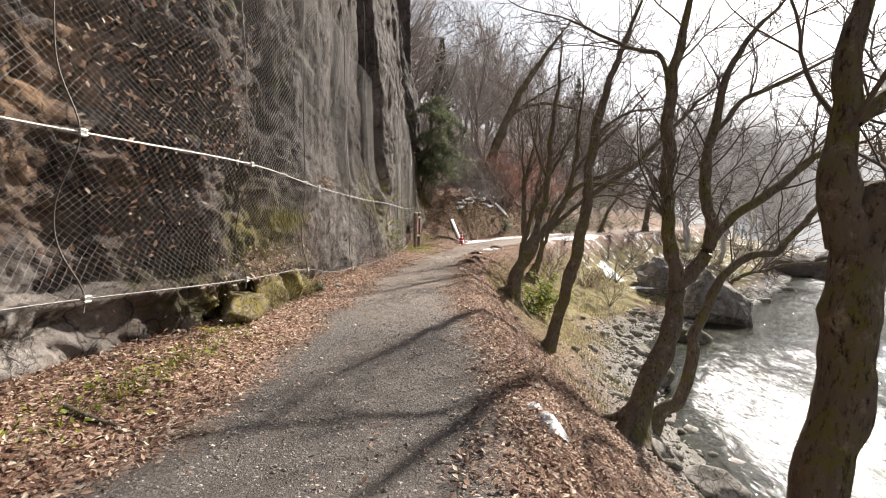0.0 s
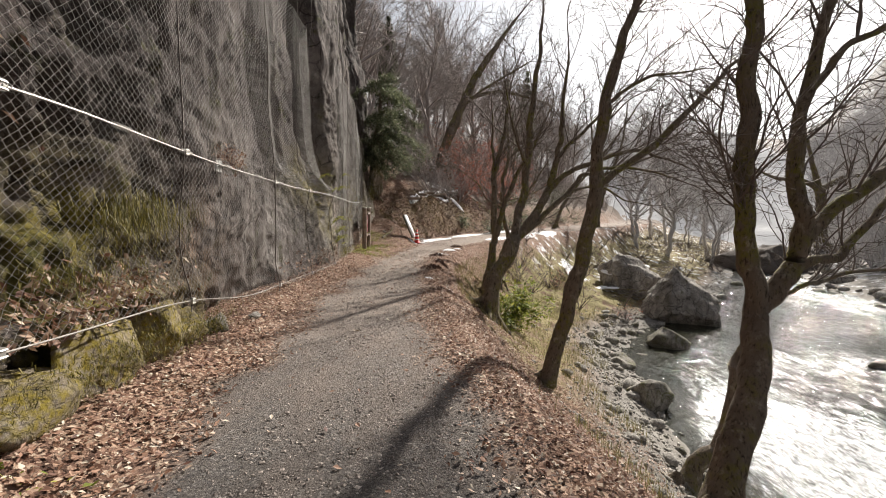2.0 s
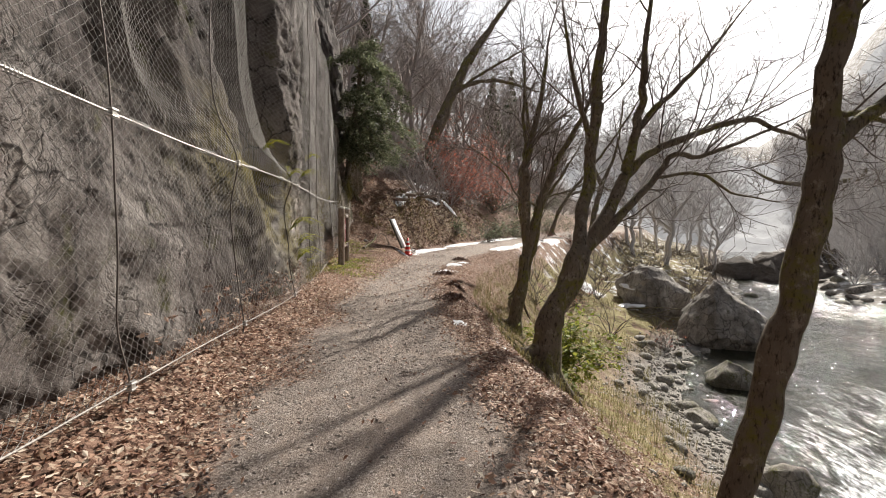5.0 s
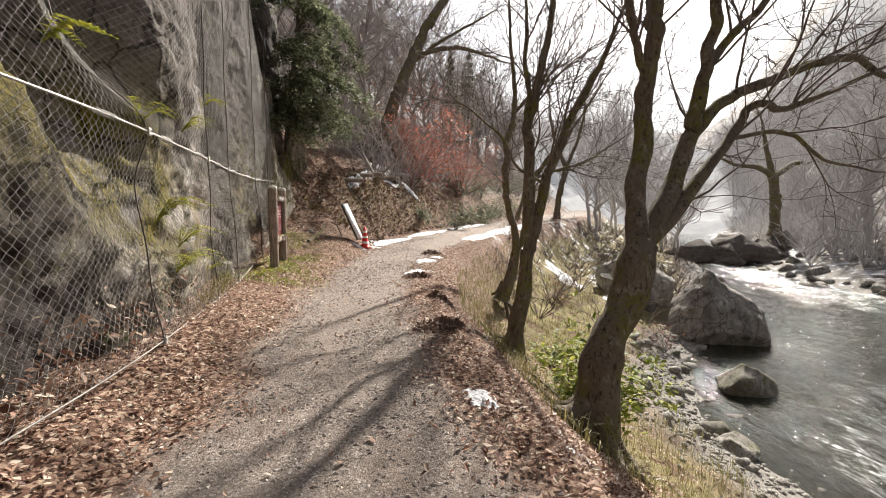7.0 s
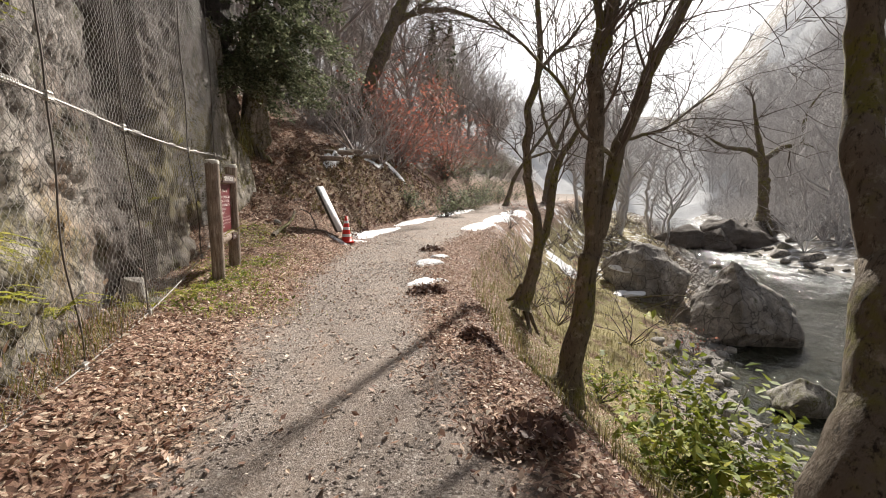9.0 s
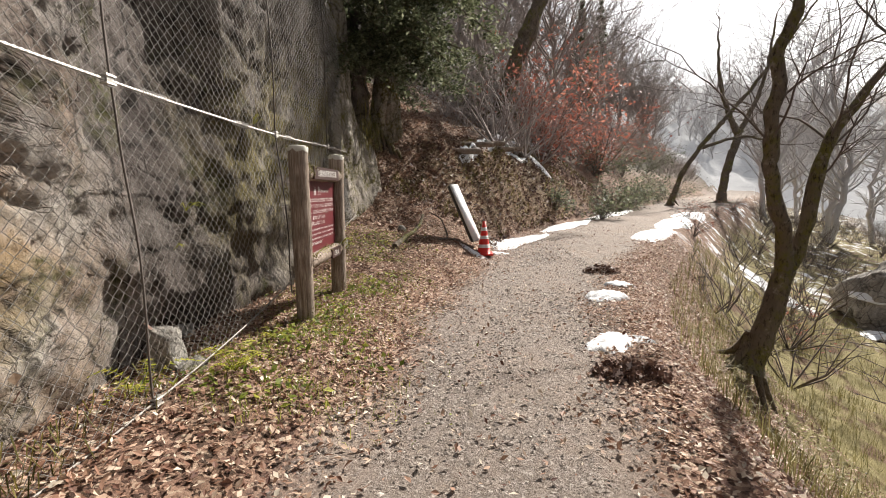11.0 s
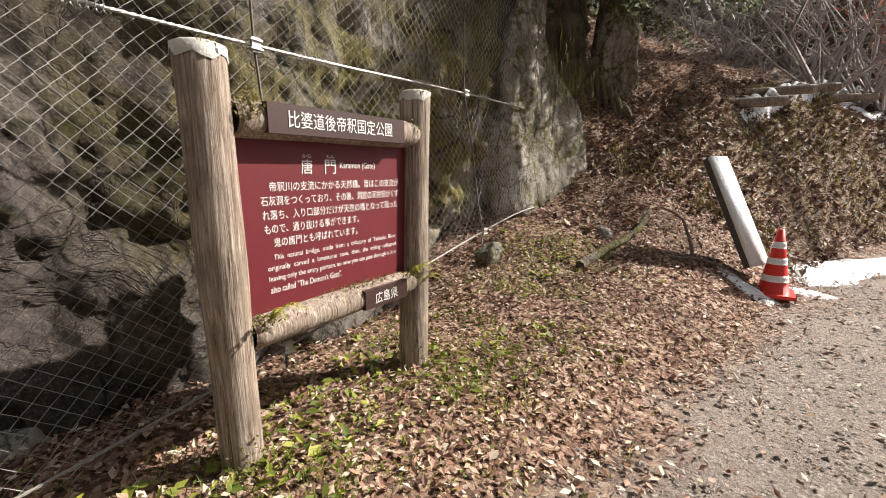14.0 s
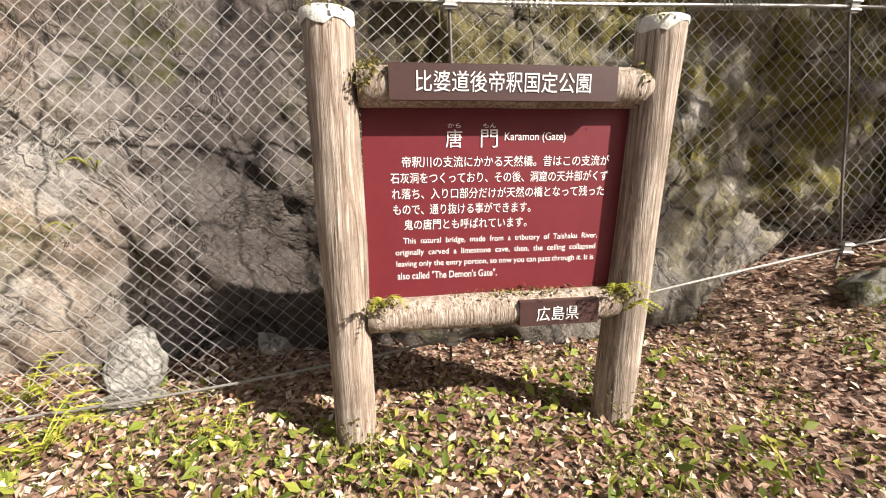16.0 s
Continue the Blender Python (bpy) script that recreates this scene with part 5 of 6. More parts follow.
# evergreen tree at the cliff corner
rnd = np.random.default_rng(9)
yew = thing("evergreen_tree", -0.6, 21.5, 2.9, label="dark evergreen tree hanging from the cliff corner", category="tree")
spine = curve(np.array([(-1.1, 0.6, 0.3), (-0.2, 0.2, 1.0), (0.4, -0.2, 2.2), (0.6, -0.2, 4.6)]), 24)
part("trunk", Geo().tube(spine, np.linspace(0.2, 0.05, 24), 10), M_bark, yew)
tips = []
for k in range(66):
    root = spine[rnd.integers(3, 23)]
    a = rnd.uniform(-2.3, 1.3)
    L = rnd.uniform(1.3, 3.0) * (1.1 - 0.12 * root[2])
    w = np.array([math.cos(a), math.sin(a), 0.0])
    sag = rnd.uniform(0.1, 0.7)
    c = curve(np.array([root, root + w * L * 0.5 + np.array([0, 0, 0.2]), root + w * L + np.array([0, 0, -sag])]), 12)
    part("bough", Geo().tube(c, np.linspace(0.04, 0.008, 12), 5, False), M_bark, yew)
    for i in range(3, 12):
        side = np.cross(w, (0, 0, 1)) * (1 if i % 2 else -1)
        q = c[i] + side * L * 0.3 * (1.1 - i / 12) + w * 0.15 + np.array([0, 0, -0.12])
        tips += [c[i] + (q - c[i]) * f + rnd.normal(0, 0.04, 3) for f in np.linspace(0.05, 1, 9)]
t = np.array(tips)[rnd.integers(0, len(tips), 46000)] + rnd.normal(0, 0.055, (46000, 3))
t[:, 2] -= 0.12 * rnd.uniform(0, 1, 46000) ** 2
scatter_leaves("foliage", t[:, 0], t[:, 1], 0.045, M_green, "", 0, rnd, 0.6, t[:, 2], parent=yew)

# ---- woods on the slopes ----
def bare_tree(seed, height):
    r = np.random.default_rng(seed)
    g = Geo()
    c = limb_curve(np.array([(0, 0, -0.5, height * 0.016), (r.normal(0, 0.3), r.normal(0, 0.3), height * 0.35, height * 0.012), (r.normal(0, 0.6), r.normal(0, 0.6), height * 0.7, height * 0.007), (r.normal(0, 1), r.normal(0, 1), height, 0.01)]), r, 0.12)[::3]
    g.tube(c[:, :3], c[:, 3], 5, False)
    for k in range(36):
        i = int(len(c) * r.uniform(0.22, 0.98))
        a = r.uniform(0, 6.28)
        w = np.array([math.cos(a), math.sin(a), r.uniform(0.4, 1.4)])
        p, L = c[i, :3], height * r.uniform(0.12, 0.3)
        mid = p + w * L * 0.5 + r.normal(0, 0.1, 3)
        end = p + w * L + np.array([0, 0, L * 0.25])
        g.tube([p, mid, end], [c[i, 3] * 0.55, c[i, 3] * 0.35, 0.012], 3, False)
        for m in range(6):
            q = p + (end - p) * r.uniform(0.3, 1)
            g.tube([q, q + (w * 0.6 + r.normal(0, 0.6, 3)) * L * 0.25, q + (w + r.normal(0, 0.5, 3)) * L * 0.5], [0.02, 0.015, 0.01], 3, False)
    return np.concatenate(g.v), [f for f in g.f]


kinds = [bare_tree(200 + i, h) for i, h in enumerate((9, 10, 12, 7, 8, 11))]


def woods(name, spots, label, material, seed):
    r = np.random.default_rng(seed)
    g = Geo()
    for x, y in spots:
        v, fs = kinds[r.integers(0, len(kinds))]
        a, s = r.uniform(0, 6.28), r.uniform(0.75, 1.3)
        rot = np.array([[math.cos(a), -math.sin(a), 0], [math.sin(a), math.cos(a), 0], [0, 0, 1]]) * s
        g.v.append(v @ rot.T + np.array([x, y, float(ground_z(x, y))]))
        g.f += [f + g.n for f in fs]
        g.n += len(v)
    # faces of one width are gathered together
    quads = np.concatenate([f for f in g.f if f.shape[1] == 4])
    g.f = [quads]
    return solo(name, g, material, label, "woodland", kind="stuff")


r = np.random.default_rng(77)
left_spots = [(x, y) for x, y in zip(r.uniform(-14, 30, 400), r.uniform(24, 85, 400)) if left_edge(y) - x > 3.6][:105]
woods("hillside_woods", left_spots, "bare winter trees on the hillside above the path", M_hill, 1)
right_spots = [(x, y) for x, y in zip(r.uniform(28, 120, 1400), r.uniform(-5, 140, 1400)) if x - far_shore(y) > 5 and x < 45 + 1.0 * y][:330]
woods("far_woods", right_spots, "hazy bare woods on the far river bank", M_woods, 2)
mid_spots = [(x, y) for x, y in zip(r.uniform(14, 90, 400), r.uniform(38, 130, 400)) if right_edge(y) + 2 < x < shore(y) - 1][:70]
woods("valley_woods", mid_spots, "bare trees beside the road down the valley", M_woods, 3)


# ---- single trees farther off ----
riverside_tree((40.0, 40.6, -0.6), [(40.0, 40.6, -1.2, 0.5), (39.8, 40.6, 1.5, 0.42), (39.3, 40.6, 4.3, 0.38)],
    [[(39.3, 40.6, 4.2, 0.3), (37.5, 40.6, 5.0, 0.22), (35.0, 40.6, 5.2, 0.15), (32.5, 40.6, 6.2, 0.06)], [(39.3, 40.6, 4.2, 0.3), (38.4, 40.6, 6.5, 0.22), (37.6, 40.6, 9.0, 0.1)],
     [(39.4, 40.6, 4.2, 0.3), (41.5, 40.6, 5.4, 0.22), (43.6, 40.6, 6.0, 0.18), (43.9, 40.6, 8.5, 0.12), (45.5, 40.6, 10.5, 0.05)], [(43.5, 40.6, 6.0, 0.12), (46.5, 40.6, 5.2, 0.1), (49.0, 40.6, 4.6, 0.05)]], 21, "dark spreading tree on the mound across the river", 6)
riverside_tree((3.2, 31.0, 5.0), [(3.1, 31.0, 4.2, 0.4), (3.4, 31.0, 5.9, 0.34), (4.1, 31.0, 7.8, 0.3), (5.4, 31.0, 10.8, 0.26)],
    [[(5.4, 31.0, 10.6, 0.25), (6.4, 31.0, 12.2, 0.2), (8.0, 31.0, 14.5, 0.08)], [(4.5, 31.0, 9.0, 0.14), (7.0, 31.0, 9.6, 0.11), (9.5, 31.2, 9.2, 0.05)], [(4.3, 31.0, 8.4, 0.12), (6.0, 31.0, 9.8, 0.09), (8.8, 30.8, 11.5, 0.04)]], 22, "big dark tree leaning out from the hillside", 8)
riverside_tree((13.2, 37.5, 0.6), [(13.0, 37.5, 0.0, 0.15), (13.9, 37.5, 2.4, 0.13), (15.6, 37.5, 4.8, 0.11)], [[(15.6, 37.5, 4.7, 0.11), (17.8, 37.5, 7.6, 0.08), (20.0, 37.5, 11.0, 0.05)], [(14.6, 37.5, 3.4, 0.1), (16.8, 37.6, 4.0, 0.07), (19.0, 37.6, 3.6, 0.03)]], 23, "slanting bare tree over the far bend of the path", 8)
riverside_tree((18.5, 42.0, 0.2), [(18.5, 42, -0.4, 0.28), (18.8, 42, 2.5, 0.24), (19.4, 42, 5.0, 0.2)], [[(19.4, 42, 4.8, 0.17), (20.6, 42, 8.0, 0.1), (21.0, 42, 12.0, 0.05)], [(19.3, 42, 4.6, 0.2), (18.0, 42, 7.5, 0.12), (17.5, 42, 11.0, 0.05)]], 24, "dark double tree beside the far bend of the path", 8)


# ---- plants and litter on the cliff and round the sign ----
M_fern = leaf_material("yellow_fern", [(0.0, (0.22, 0.26, 0.03)), (0.6, (0.42, 0.42, 0.05)), (1.0, (0.68, 0.60, 0.12))], 0.45)


def fern(x, y, z, size, fronds, seed, turn=(0, 6.28)):
    r = np.random.default_rng(seed)
    ob = thing("fern", x, y, z, label="small yellow-green fern rooted among the stones", category="fern", group="ferns")
    for k in range(fronds):
        a = r.uniform(*turn)
        d = np.array([math.cos(a), math.sin(a), 0])
        side = np.array([-d[1], d[0], 0])
        L = size * r.uniform(0.7, 1.2)
        c = curve(np.array([(0, 0, 0), d * L * 0.5 + np.array([0, 0, L * 0.45]), d * L + np.array([0, 0, L * 0.3])]), 12)
        g = Geo().tube(c, np.linspace(0.003, 0.001, 12), 3, False)
        for i in range(2, 12):
            w = L * 0.26 * (1 - i / 13)
            for sgn in (1, -1):
                p, tip = c[i], c[i] + side * sgn * w + d * w * 0.35 - np.array([0, 0, 0.1 * w])
                g.add([p - d * L * 0.03, p + d * L * 0.03, tip], [(0, 1, 2)])
        part("frond", g, M_fern, ob, flat=True)
    return ob


fern(-0.42, 14.6, 0.02, 0.26, 7, 1)
fern(0.03, 16.1, 0.54, 0.14, 5, 2, (-0.8, 1.4))
fern(0.03, 16.92, 0.55, 0.14, 6, 3, (-0.8, 0.9))
fern(0.05, 16.95, 0.49, 0.13, 5, 4, (-0.8, 0.9))
fern(-0.07, 14.89, 0.03, 0.24, 9, 12)
fern(-0.33, 12.55, 0.75, 0.3, 8, 5, (-1.2, 1.2))
fern(-0.33, 12.75, 0.5, 0.26, 7, 6, (-1.2, 1.2))
fern(-0.4, 15.05, 0.98, 0.1, 5, 7, (-1.2, 1.2))
fern(-0.4, 14.92, 0.76, 0.07, 4, 8, (-1.2, 1.2))
fern(-0.2, 2.9, 0.05, 0.16, 6, 9)
fern(-0.1, 15.5, 0.02, 0.13, 6, 10)
fern(-0.35, 15.9, 1.62, 0.12, 4, 11, (-1.2, 1.2))
for i, (y, z, size, m) in enumerate(((11.95, 0.95, 0.42, 12), (12.1, 0.5, 0.38, 11), (12.25, 0.72, 0.34, 10), (12.6, 1.8, 0.3, 9), (13.4, 2.2, 0.26, 8), (11.6, 1.7, 0.28, 8), (10.7, 1.95, 0.3, 8), (13.2, 0.35, 0.24, 8))):
    fern(float(net_x(y, z)) - 0.04, y, z, size, m, 500 + i, (-1.3, 1.3))


def tuft(x, y, z, n, h, spread, material, label, seed, sy=0.3, sz=0.15, droop=False):
    r = np.random.default_rng(seed)
    g = blades(r.normal(0, 0.04, n), r.normal(0, sy, n), r.normal(0, sz, n), h, spread, 0.003, r)
    if droop:
        for v in g.v:
            v[:, 2] *= -0.6
            v[:, 0] = np.abs(v[:, 0]) * 0.7
    ob = solo("grass_tuft", g, material, label, "grass", "grass tufts", "stuff", flat=True)
    ob.matrix_basis = pose(x, y, z)
    return ob


tuft(-0.22, 4.75, 1.25, 900, 0.2, 0.12, M_moss, "mossy grass tuft hanging on the cliff", 1, 0.28, 0.14, True)
tuft(-0.2, 4.2, 0.85, 400, 0.13, 0.1, M_moss, "mossy grass hanging on the cliff", 2, 0.4, 0.15, True)
tuft(-0.12, 4.3, 0.25, 1400, 0.06, 0.05, M_moss, "thick moss on the lower rock ledge", 3, 0.5, 0.14, True)
tuft(-0.05, 5.3, 0.2, 700, 0.06, 0.05, M_moss, "thick moss on the lower rock ledge", 4, 0.3, 0.12, True)
tuft(0.02, 2.0, -0.02, 180, 0.1, 0.08, M_lime, "green grass at the cliff foot", 5, 0.45, 0.02)
tuft(-0.25, 13.3, 0.2, 400, 0.2, 0.12, M_moss, "mossy grass at the foot of the net", 6, 0.5, 0.12, True)
tuft(-0.85, 18.9, 1.9, 260, 0.4, 0.12, M_moss, "hanging moss on the rock corner", 7, 0.5, 0.4, True)
tuft(-0.35, 20.3, 2.2, 320, 0.5, 0.14, M_moss, "hanging moss and dry stalks on the overhang", 8, 0.5, 0.5, True)
tuft(-0.52, 17.3, 1.9, 160, 0.28, 0.1, M_moss, "dry stalks hanging behind the sign", 9, 0.6, 0.3, True)

r = np.random.default_rng(31)
cy = np.r_[r.normal(4.2, 0.5, 700), r.normal(6.55, 0.2, 260), r.normal(2.4, 0.5, 900), r.normal(3.3, 0.2, 240), r.normal(10.5, 1.2, 500)]
cz = np.r_[r.normal(0.66, 0.1, 700), r.normal(1.86, 0.07, 260), r.normal(2.2, 0.8, 900), r.normal(2.6, 0.5, 240), r.normal(0.25, 0.12, 500)]
scatter_leaves("caught_leaves", net_x(cy, cz) - 0.03, cy, 0.032, M_leaf, "dry leaves caught between the net and the cliff", 0, r, 0.9, cz)
n = 3000
gx_, gy_ = r.normal(0.1, 0.38, n), r.uniform(14.6, 19.6, n)
patch = fbm(gx_ * 2.3, gy_ * 2.3, octaves=3, seed=140)
keep = (patch > 0.03 + 0.1 * (gy_ > 18)) & (gx_ > -0.8)
scatter_leaves("ground_plants", gx_[keep], gy_[keep], 0.027, M_lime, "low green plants among the leaves round the sign", 0.02, r, 0.55, category="plants")
n = 11000
gx_, gy_ = r.normal(0.12, 0.42, n), r.uniform(14.4, 19.4, n)
keep = (fbm(gx_ * 3.1, gy_ * 3.1, octaves=4, seed=146) > 0.06) & (gx_ > -0.6)
scatter_leaves("ground_plants", gx_[keep], gy_[keep], 0.0125, M_lime, "tiny green weeds among the leaves round the sign", 0.012, r, 0.8, category="plants")
n = 2600
gx_, gy_ = r.normal(0.1, 0.4, n), r.uniform(14.4, 18.4, n)
keep = (fbm(gx_ * 2.3, gy_ * 2.3, octaves=3, seed=149) > 0.1) & (gx_ > -0.6)
solo("weed_grass", blades(gx_[keep], gy_[keep], ground_z(gx_[keep], gy_[keep]), 0.07, 0.06, 0.0022, r), M_lime, "short green grass sprouting round the sign", "grass", kind="stuff", flat=True)
n = 520
gx_, gy_ = r.normal(-0.05, 0.2, n), r.uniform(0.8, 3.4, n)
scatter_leaves("ground_plants", gx_, gy_, 0.026, M_lime, "low green plants at the cliff foot", 0.02, r, 0.55, category="plants")

for row in ((-0.55, 15.0, 0.08, (0.22, 0.24, 0.34), 51, 20, "grey stone block leaning at the cliff foot"), (-0.38, 15.0, -0.01, (0.2, 0.36, 0.12), 52, 10, "flat mossy stone slab in the leaves"),
            (-0.85, 15.55, 0.05, (0.25, 0.3, 0.3), 54, 40, "grey stone at the cliff foot"), (-0.22, 5.9, 0.0, (0.25, 0.4, 0.35), 56, 0, "mossy stone at the path edge"), (-0.12, 6.6, -0.04, (0.16, 0.2, 0.12), 58, 0, "small pale stone at the path edge"),
            (-0.5, 18.7, 0.25, (0.3, 0.4, 0.3), 59, 0, "mossy rock behind the sign"), (3.05, 2.4, -0.15, (0.12, 0.16, 0.08), 60, 0, "pale stone on the leafy verge"), (0.3, 19.6, 0.42, (0.2, 0.22, 0.18), 61, 0, "grey stone on the slope")):
    rock("rock", *row[:4], row[4], M_mossrock if "mossy" in row[6] else M_stone, row[6], sub=4, rz=row[5])


M_yellowmoss = rock_material("yellow_mossed_ledge", (0.10, 0.085, 0.06), (0.24, 0.20, 0.15), (0.40, 0.36, 0.30), 0.95, (0.32, 0.25, 0.04), 2.4)
for i, (y, z, w, h) in enumerate(((3.7, 0.14, 0.9, 0.5), (4.35, 0.2, 1.0, 0.72), (5.0, 0.2, 0.9, 0.7), (5.5, 0.1, 0.7, 0.45))):
    rock("ledge_rock", float(net_xb(y)) - 0.16, y, z, (0.42, w, h), 820 + i, M_yellowmoss, "yellow-mossed rock ledge under the net", "rock", "mossy ledge rocks", 4, 5 * i)


def branch(pts, rad, label, seed, material=None):
    p = np.asarray(pts, float)
    c = limb_curve(np.c_[p - p[0], np.linspace(rad, rad * 0.5, len(p))], np.random.default_rng(seed), 0.02)
    ob = solo("fallen_branch", Geo().tube(c[:, :3], c[:, 3], 7), material or M_bark, label, "branch", "fallen branches")
    ob.matrix_basis = pose(*p[0])
    return ob


def on(x, y, up=0.02):
    return (x, y, float(ground_z(x, y)) + up)


branch([on(-0.12, 1.24), on(0.1, 1.2), on(0.32, 1.21)], 0.022, "short dead branch in the leaf litter", 1)
branch([on(0.28, 18.9, 0.02), on(0.42, 19.3, 0.03), on(0.55, 19.7, 0.06), on(0.6, 20.1, 0.12)], 0.045, "mossy fallen log on the slope", 2)
branch([on(1.0, 19.6, 0.02), (1.05, 19.65, 0.35), (0.95, 19.8, 0.62), (0.75, 19.9, 0.72)], 0.018, "bare dead stem on the slope", 3, M_twig)
branch([on(0.9, 19.5, 0.02), on(1.2, 19.65, 0.06), on(1.6, 19.8, 0.03)], 0.014, "thin dead branch at the path edge", 4, M_twig)
branch([on(1.9, 3.1), on(1.95, 3.0), on(2.0, 3.05)], 0.006, "small twig on the gravel", 5, M_twig)
branch([on(2.7, 12.6, 0.03), on(3.1, 11.9, 0.03), on(3.6, 10.9, 0.05)], 0.022, "dead branch lying on the bank", 6)
branch([on(3.3, 14.4, 0.05), on(3.5, 13.4, 0.05), on(3.7, 12.5, 0.05)], 0.03, "root running down the bank", 7)
branch([(11.0, 22.3, -2.4), (12.0, 22.0, -2.3), (13.2, 21.9, -2.35)], 0.04, "driftwood lodged between the boulders", 8)
branch([(11.2, 21.9, -2.7), (12.2, 21.9, -2.5), (13.0, 22.2, -2.4)], 0.03, "driftwood lodged between the boulders", 9)
branch([(11.0, 22.7, -2.6), (11.9, 22.2, -2.6), (12.9, 21.7, -2.7)], 0.035, "driftwood lodged between the boulders", 10)

# grassy face of the bank above the road
n = 5200
by_ = r.uniform(20.6, 31, n)
bx_ = left_edge(by_) - r.uniform(0.2, 2.3, n)
keep = fbm(bx_ * 1.2, by_ * 1.2, octaves=3, seed=150) > 0.02
bx_, by_ = bx_[keep], by_[keep]
solo("bank_grass", blades(bx_, by_, ground_z(bx_, by_) + 0.02, 0.13, 0.22, 0.005, r), M_moss, "rough grass and roots on the bank above the road", "grass", kind="stuff", flat=True)
n = 9000
by_ = r.uniform(20.6, 31, n)
bx_ = left_edge(by_) - r.uniform(0.15, 2.6, n)
scatter_leaves("bank_leaves", bx_, by_, 0.05, M_dark, "dark leaf litter on the bank above the road", 0.02, r, 0.7)
n = 9000
bx_, by_ = r.uniform(-2, 4.5, n), r.uniform(19.5, 29, n)
keep = left_edge(by_) - bx_ > 1.4
scatter_leaves("slope_leaves", bx_[keep], by_[keep], 0.045, M_leaf, "russet fallen leaves on the hillside", 0.02, r)
for i, (x, y, s) in enumerate(((6.6, 27.2, 0.9), (7.6, 29.6, 0.9), (4.7, 25.6, 0.6), (9.6, 33.0, 1.0), (11.5, 36.5, 1.1), (2.4, 30.0, 1.4), (-0.5, 29.0, 1.6), (4.0, 33.0, 1.6), (-2.5, 26.5, 1.5), (8.6, 31.4, 1.1), (10.4, 34.6, 1.2), (12.6, 38.2, 1.3), (14.6, 41.0, 1.4), (16.8, 44.6, 1.5), (19.0, 48.0, 1.6), (11.0, 37.6, 1.5), (8.0, 32.8, 1.3), (15.6, 45.5, 1.6))):
    leafy("dark_bush", x - 0.6, y, float(ground_z(x - 0.6, y)), s, int(900 * s), 0.06, M_green, "dark leafy bush dusted with snow on the bank", "bush", 300 + i, 12, 0.8, 0.015)
for i, (x, y) in enumerate(((7.5, 24.2), (9.0, 27.5), (12.0, 31.0), (8.3, 21.3), (9.2, 22.8), (14.5, 34), (17.0, 33.0), (10.8, 19.2))):
    leafy("dry_bush", x, y, float(ground_z(x, y)), 0.55, 90, 0.04, M_red, "low bare reddish bush on the river bank", "bush", 330 + i, 16, 0.9, 0.008)

# mossy limestone ribs at the end of the net
M_rib = rock_material("mossy_limestone", (0.10, 0.085, 0.07), (0.34, 0.30, 0.26), (0.62, 0.57, 0.51), 0.75, (0.15, 0.13, 0.025), 2.2)
rock("rock_rib", -0.9, 20.35, 1.2, (1.5, 1.8, 4.0), 71, M_rib, "pale mossy limestone rib at the cliff corner", "rock", "limestone ribs", 6, 15, 0.1)
rock("rock_rib", -1.15, 20.0, 2.3, (1.3, 1.0, 4.6), 74, M_rib, "pale mossy limestone rib at the cliff corner", "rock", "limestone ribs", 6, 30, 0.05)
rock("rock_rib", -0.42, 22.3, 3.0, (0.75, 0.9, 3.4), 72, M_rib, "yellow-mossed rock pillar above tangled roots", "rock", "limestone ribs", 6, -10, 0.1)
for i in range(5):
    x = -0.42 + 0.11 * i
    branch([(x - 0.12, 21.86 - 0.02 * i, 2.5 - 0.14 * i), (x, 21.72, 1.75), (x - 0.05 + 0.03 * i, 21.66, 1.2), (x + 0.06, 21.55, float(ground_z(x + 0.06, 21.55)) - 0.03)], 0.04, "bare root hanging down the mossy rock", 60 + i)
for i in range(15):
    k = i / 14
    x, y = 1.4 + 2.6 * k, 23.3 + 6.6 * k + r.normal(0, 0.06)
    w = r.uniform(0.16, 0.26)
    rock("edge_stone", x, y, float(ground_z(x, y)) + 0.05, (w * 1.2, w * 1.7, 0.22), 600 + i, M_stone, "rough stone edging the hillside path", "stone", "edging stones", 2, r.uniform(-40, 10))
    snow_patch(x + 0.02, y, w * 0.75, w * 1.1, 0.19, 640 + i, -20)

# stepped path up the slope: log risers
for i in range(7):
    k = i / 6
    x, y = 1.25 + 2.2 * k, 23.0 + 5.2 * k
    z = float(ground_z(x, y))
    g = log((x - 0.5, y - 0.1, z + 0.05), (x + 0.5, y + 0.05, z + 0.05), 0.07, i, 10, 12)
    solo("log_step", g, M_post, "weathered log riser on the hillside path", "step", "log steps")
# heaps of dark wet leaves at the verge
for i, (x, y, s) in enumerate(((2.2, 12.1, 0.24), (2.42, 15.25, 0.2), (3.3, 18.7, 0.2), (2.5, 13.6, 0.16))):
    m = 380
    a, d_ = r.uniform(0, 6.28, m), s * np.sqrt(r.uniform(0, 1, m))
    hx, hy = x + 1.3 * d_ * np.cos(a), y + 0.8 * d_ * np.sin(a)
    hz = ground_z(hx, hy) + 0.10 * (1 - (d_ / s) ** 2) * r.uniform(0.3, 1, m)
    ob = scatter_leaves("leaf_heap", hx, hy, 0.035, M_dark, "heap of dark wet leaves at the path edge", 0.0, r, 0.9, hz)
post = solo("marker_post", log((9.45, 34.1, -0.1), (9.45, 34.1, 1.0), 0.07, 3, 8, 12), M_post, "short wooden post beside the far bend", "post")

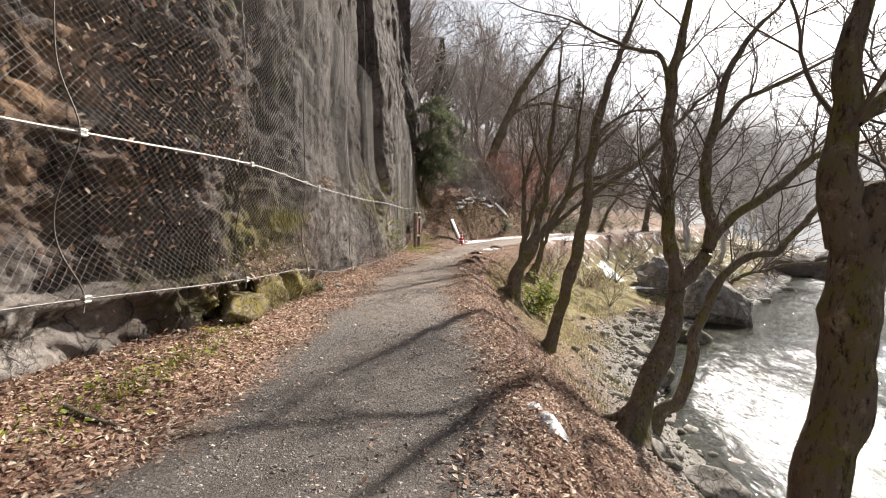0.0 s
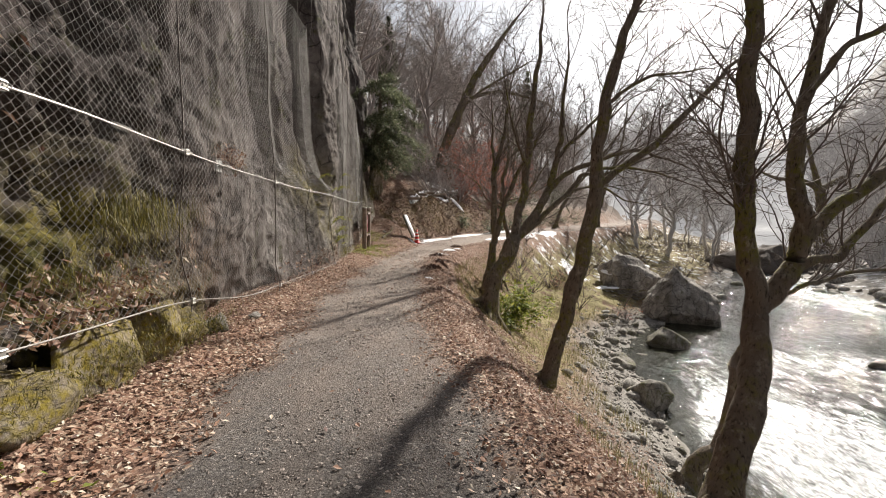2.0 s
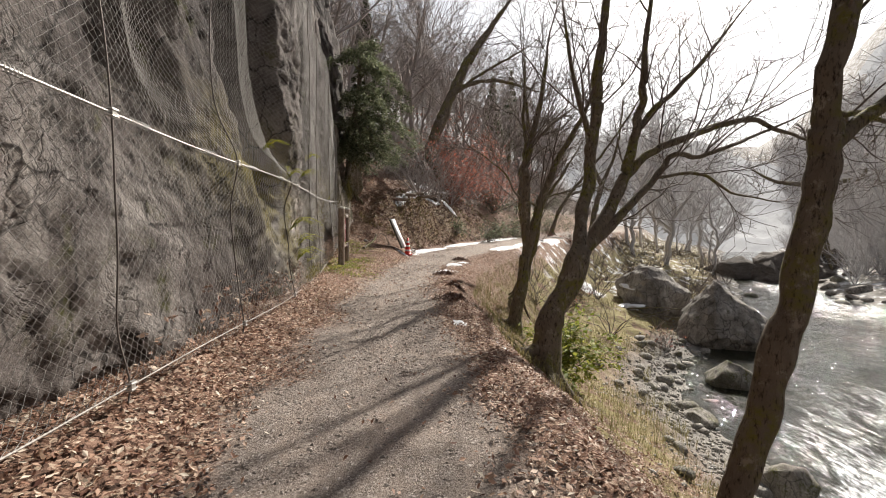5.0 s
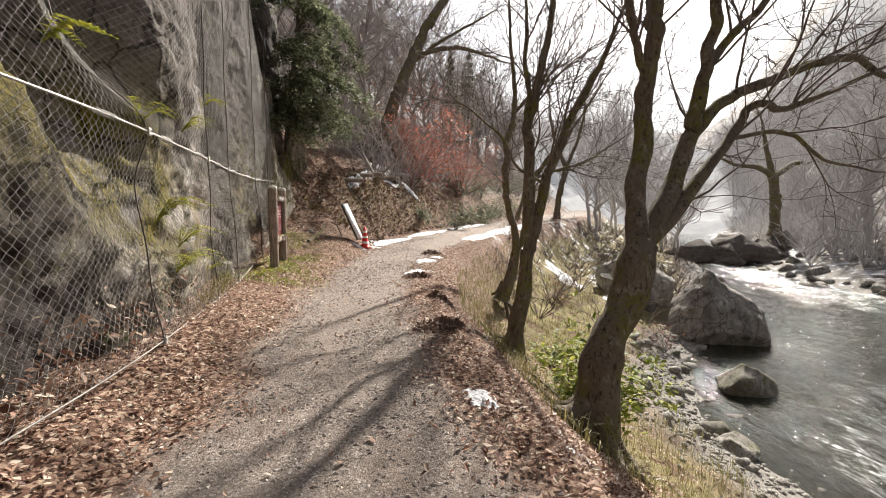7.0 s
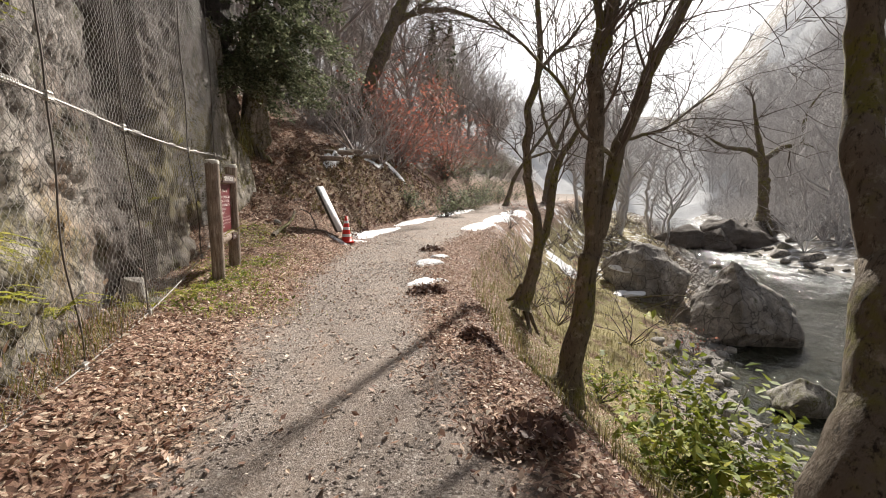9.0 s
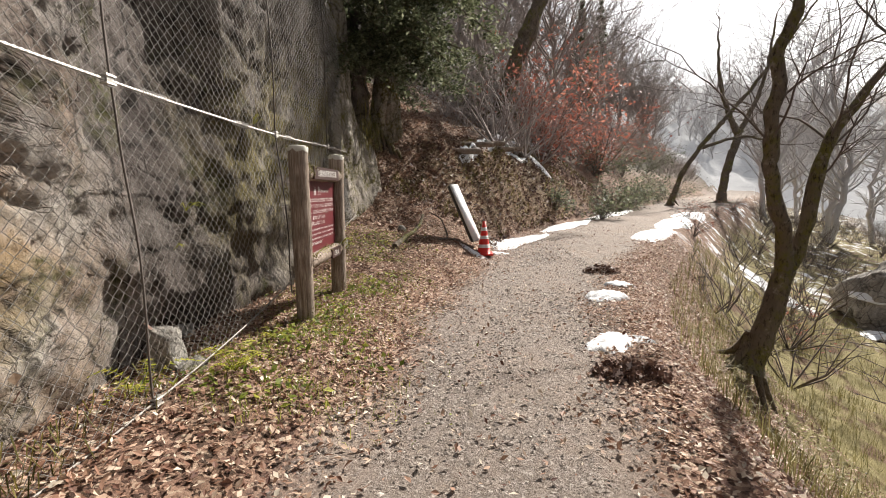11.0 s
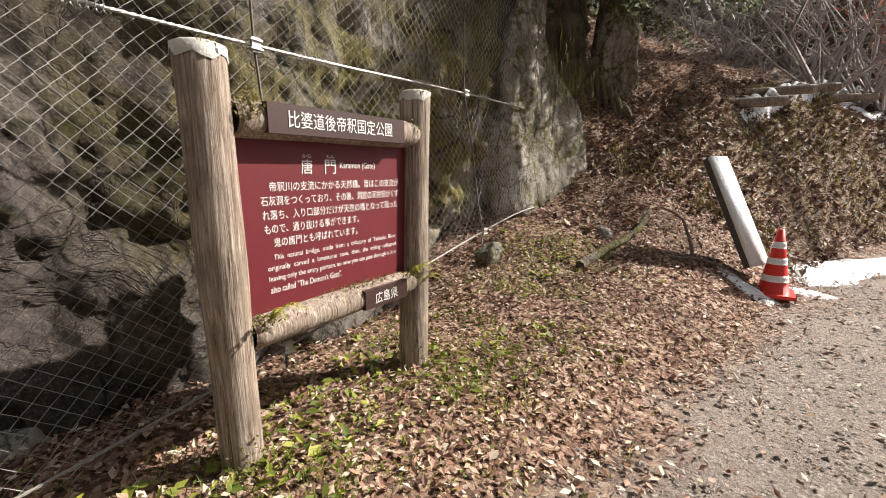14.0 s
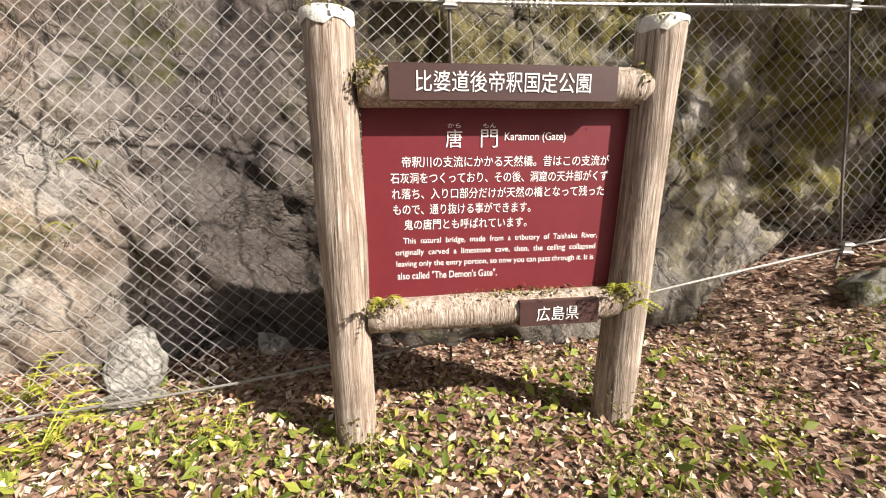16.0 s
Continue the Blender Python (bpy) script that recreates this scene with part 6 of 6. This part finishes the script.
# dark conifers among the hillside trees
def conifer(x, y, h, seed):
    r = np.random.default_rng(seed)
    z = float(ground_z(x, y))
    tree = thing("conifer", x, y, z, label="dark conifer among the bare trees", category="tree", group="conifers")
    part("trunk", Geo().tube([(0, 0, -0.3), (0, 0, h * 0.5), (0, 0, h)], [h * 0.018, h * 0.012, 0.02], 8), M_bark, tree)
    m = 4500
    t = r.uniform(0.12, 1, m) ** 0.8
    a = r.uniform(0, 6.28, m)
    tier = np.round(t * 16) / 16
    d_ = (1 - tier) * h * 0.2 * np.sqrt(r.uniform(0.05, 1, m)) + 0.1
    scatter_leaves("foliage", d_ * np.cos(a), d_ * np.sin(a), 0.16, M_green, "", 0, r, 0.5, tier * h - d_ * 0.25 + r.normal(0, 0.12, m), parent=tree)
    return tree


for i, (x, y, h) in enumerate(((11.0, 50, 10), (-1.0, 36, 9), (15.5, 60, 13))):
    conifer(x, y, h, 400 + i)


# moss at the joints and feet of the sign
r = np.random.default_rng(55)
for x, y, z, sx, sy, sz, m in ((0.03, 0.09, 1.27, 0.035, 0.045, 0.035, 620), (0.03, 0.97, 1.27, 0.03, 0.03, 0.03, 240), (0.02, 0.09, 0.53, 0.04, 0.06, 0.018, 380), (0.02, 0.95, 0.54, 0.04, 0.06, 0.018, 420), (0.02, 0.6, 0.555, 0.03, 0.2, 0.006, 260), (0.0, -0.01, 0.03, 0.085, 0.1, 0.08, 800), (0.0, 0.98, 0.08, 0.085, 0.1, 0.06, 420), (0.0, -0.01, 1.44, 0.06, 0.06, 0.012, 160), (0.0, 1.02, 1.45, 0.06, 0.06, 0.015, 220)):
    scatter_leaves("moss_patch", x + r.normal(0, sx, m), y + 0.6 * r.normal(0, sy, m), 0.008, M_moss, "", 0, r, 0.9, z + 0.7 * r.normal(0, sz, m), parent=sign)

for x, y, z, size, rz, sd in ((13.2, 24.4, -1.15, (1.3, 0.8, 0.22), 20, 71), (14.2, 25.0, -1.5, (1.0, 0.7, 0.2), 0, 72), (11.9, 23.9, -1.7, (0.35, 0.9, 0.25), 10, 73), (11.6, 22.6, -2.35, (0.9, 0.5, 0.12), 30, 74)):
    ob = solo("snow_patch", rock_geo(size, sd, 4, 4), M_snow, "old snow lying on the boulders", "snow", "snow patches")
    ob.matrix_basis = pose(x, y, z, 0, 0, rz)


# ---- undergrowth ----
def brush(name, spots, label, material, seed, lo, hi):
    r = np.random.default_rng(seed)
    g = Geo()
    for x, y in spots:
        base = np.array([x, y, float(ground_z(x, y)) - 0.05])
        h = r.uniform(lo, hi)
        for k in range(9):
            a = r.uniform(0, 6.28)
            w = np.array([math.cos(a) * 0.6, math.sin(a) * 0.6, r.uniform(0.5, 1.1)]) * h
            mid, end = base + w * 0.5 + r.normal(0, 0.08, 3) * h, base + w + r.normal(0, 0.12, 3) * h
            g.tube([base, mid, end], [0.014 * h, 0.010 * h, 0.004], 3, False)
            for m in range(3):
                q = mid + (end - mid) * r.uniform(0, 1)
                g.tube([q, q + (w * 0.3 + r.normal(0, 0.25, 3) * h)], [0.006 * h, 0.003], 3, False)
    return solo(name, g, material, label, "undergrowth", kind="stuff")


r = np.random.default_rng(91)
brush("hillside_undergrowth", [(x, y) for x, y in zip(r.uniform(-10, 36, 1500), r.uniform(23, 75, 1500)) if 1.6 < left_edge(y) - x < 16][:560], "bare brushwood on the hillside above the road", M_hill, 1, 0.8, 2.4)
brush("bank_undergrowth", [(x, y) for x, y in zip(r.uniform(5, 50, 900), r.uniform(19, 60, 900)) if right_edge(y) + 1.2 < x < shore(y) - 0.5][:150], "thin reddish brushwood on the river bank", M_twig, 2, 0.5, 1.5)
brush("far_undergrowth", [(x, y) for x, y in zip(r.uniform(24, 100, 2200), r.uniform(0, 110, 2200)) if 2 < x - far_shore(y) < 34][:640], "snow-dusted brushwood paled with painted haze on the far hillside", M_woods, 3, 1.2, 4.0)
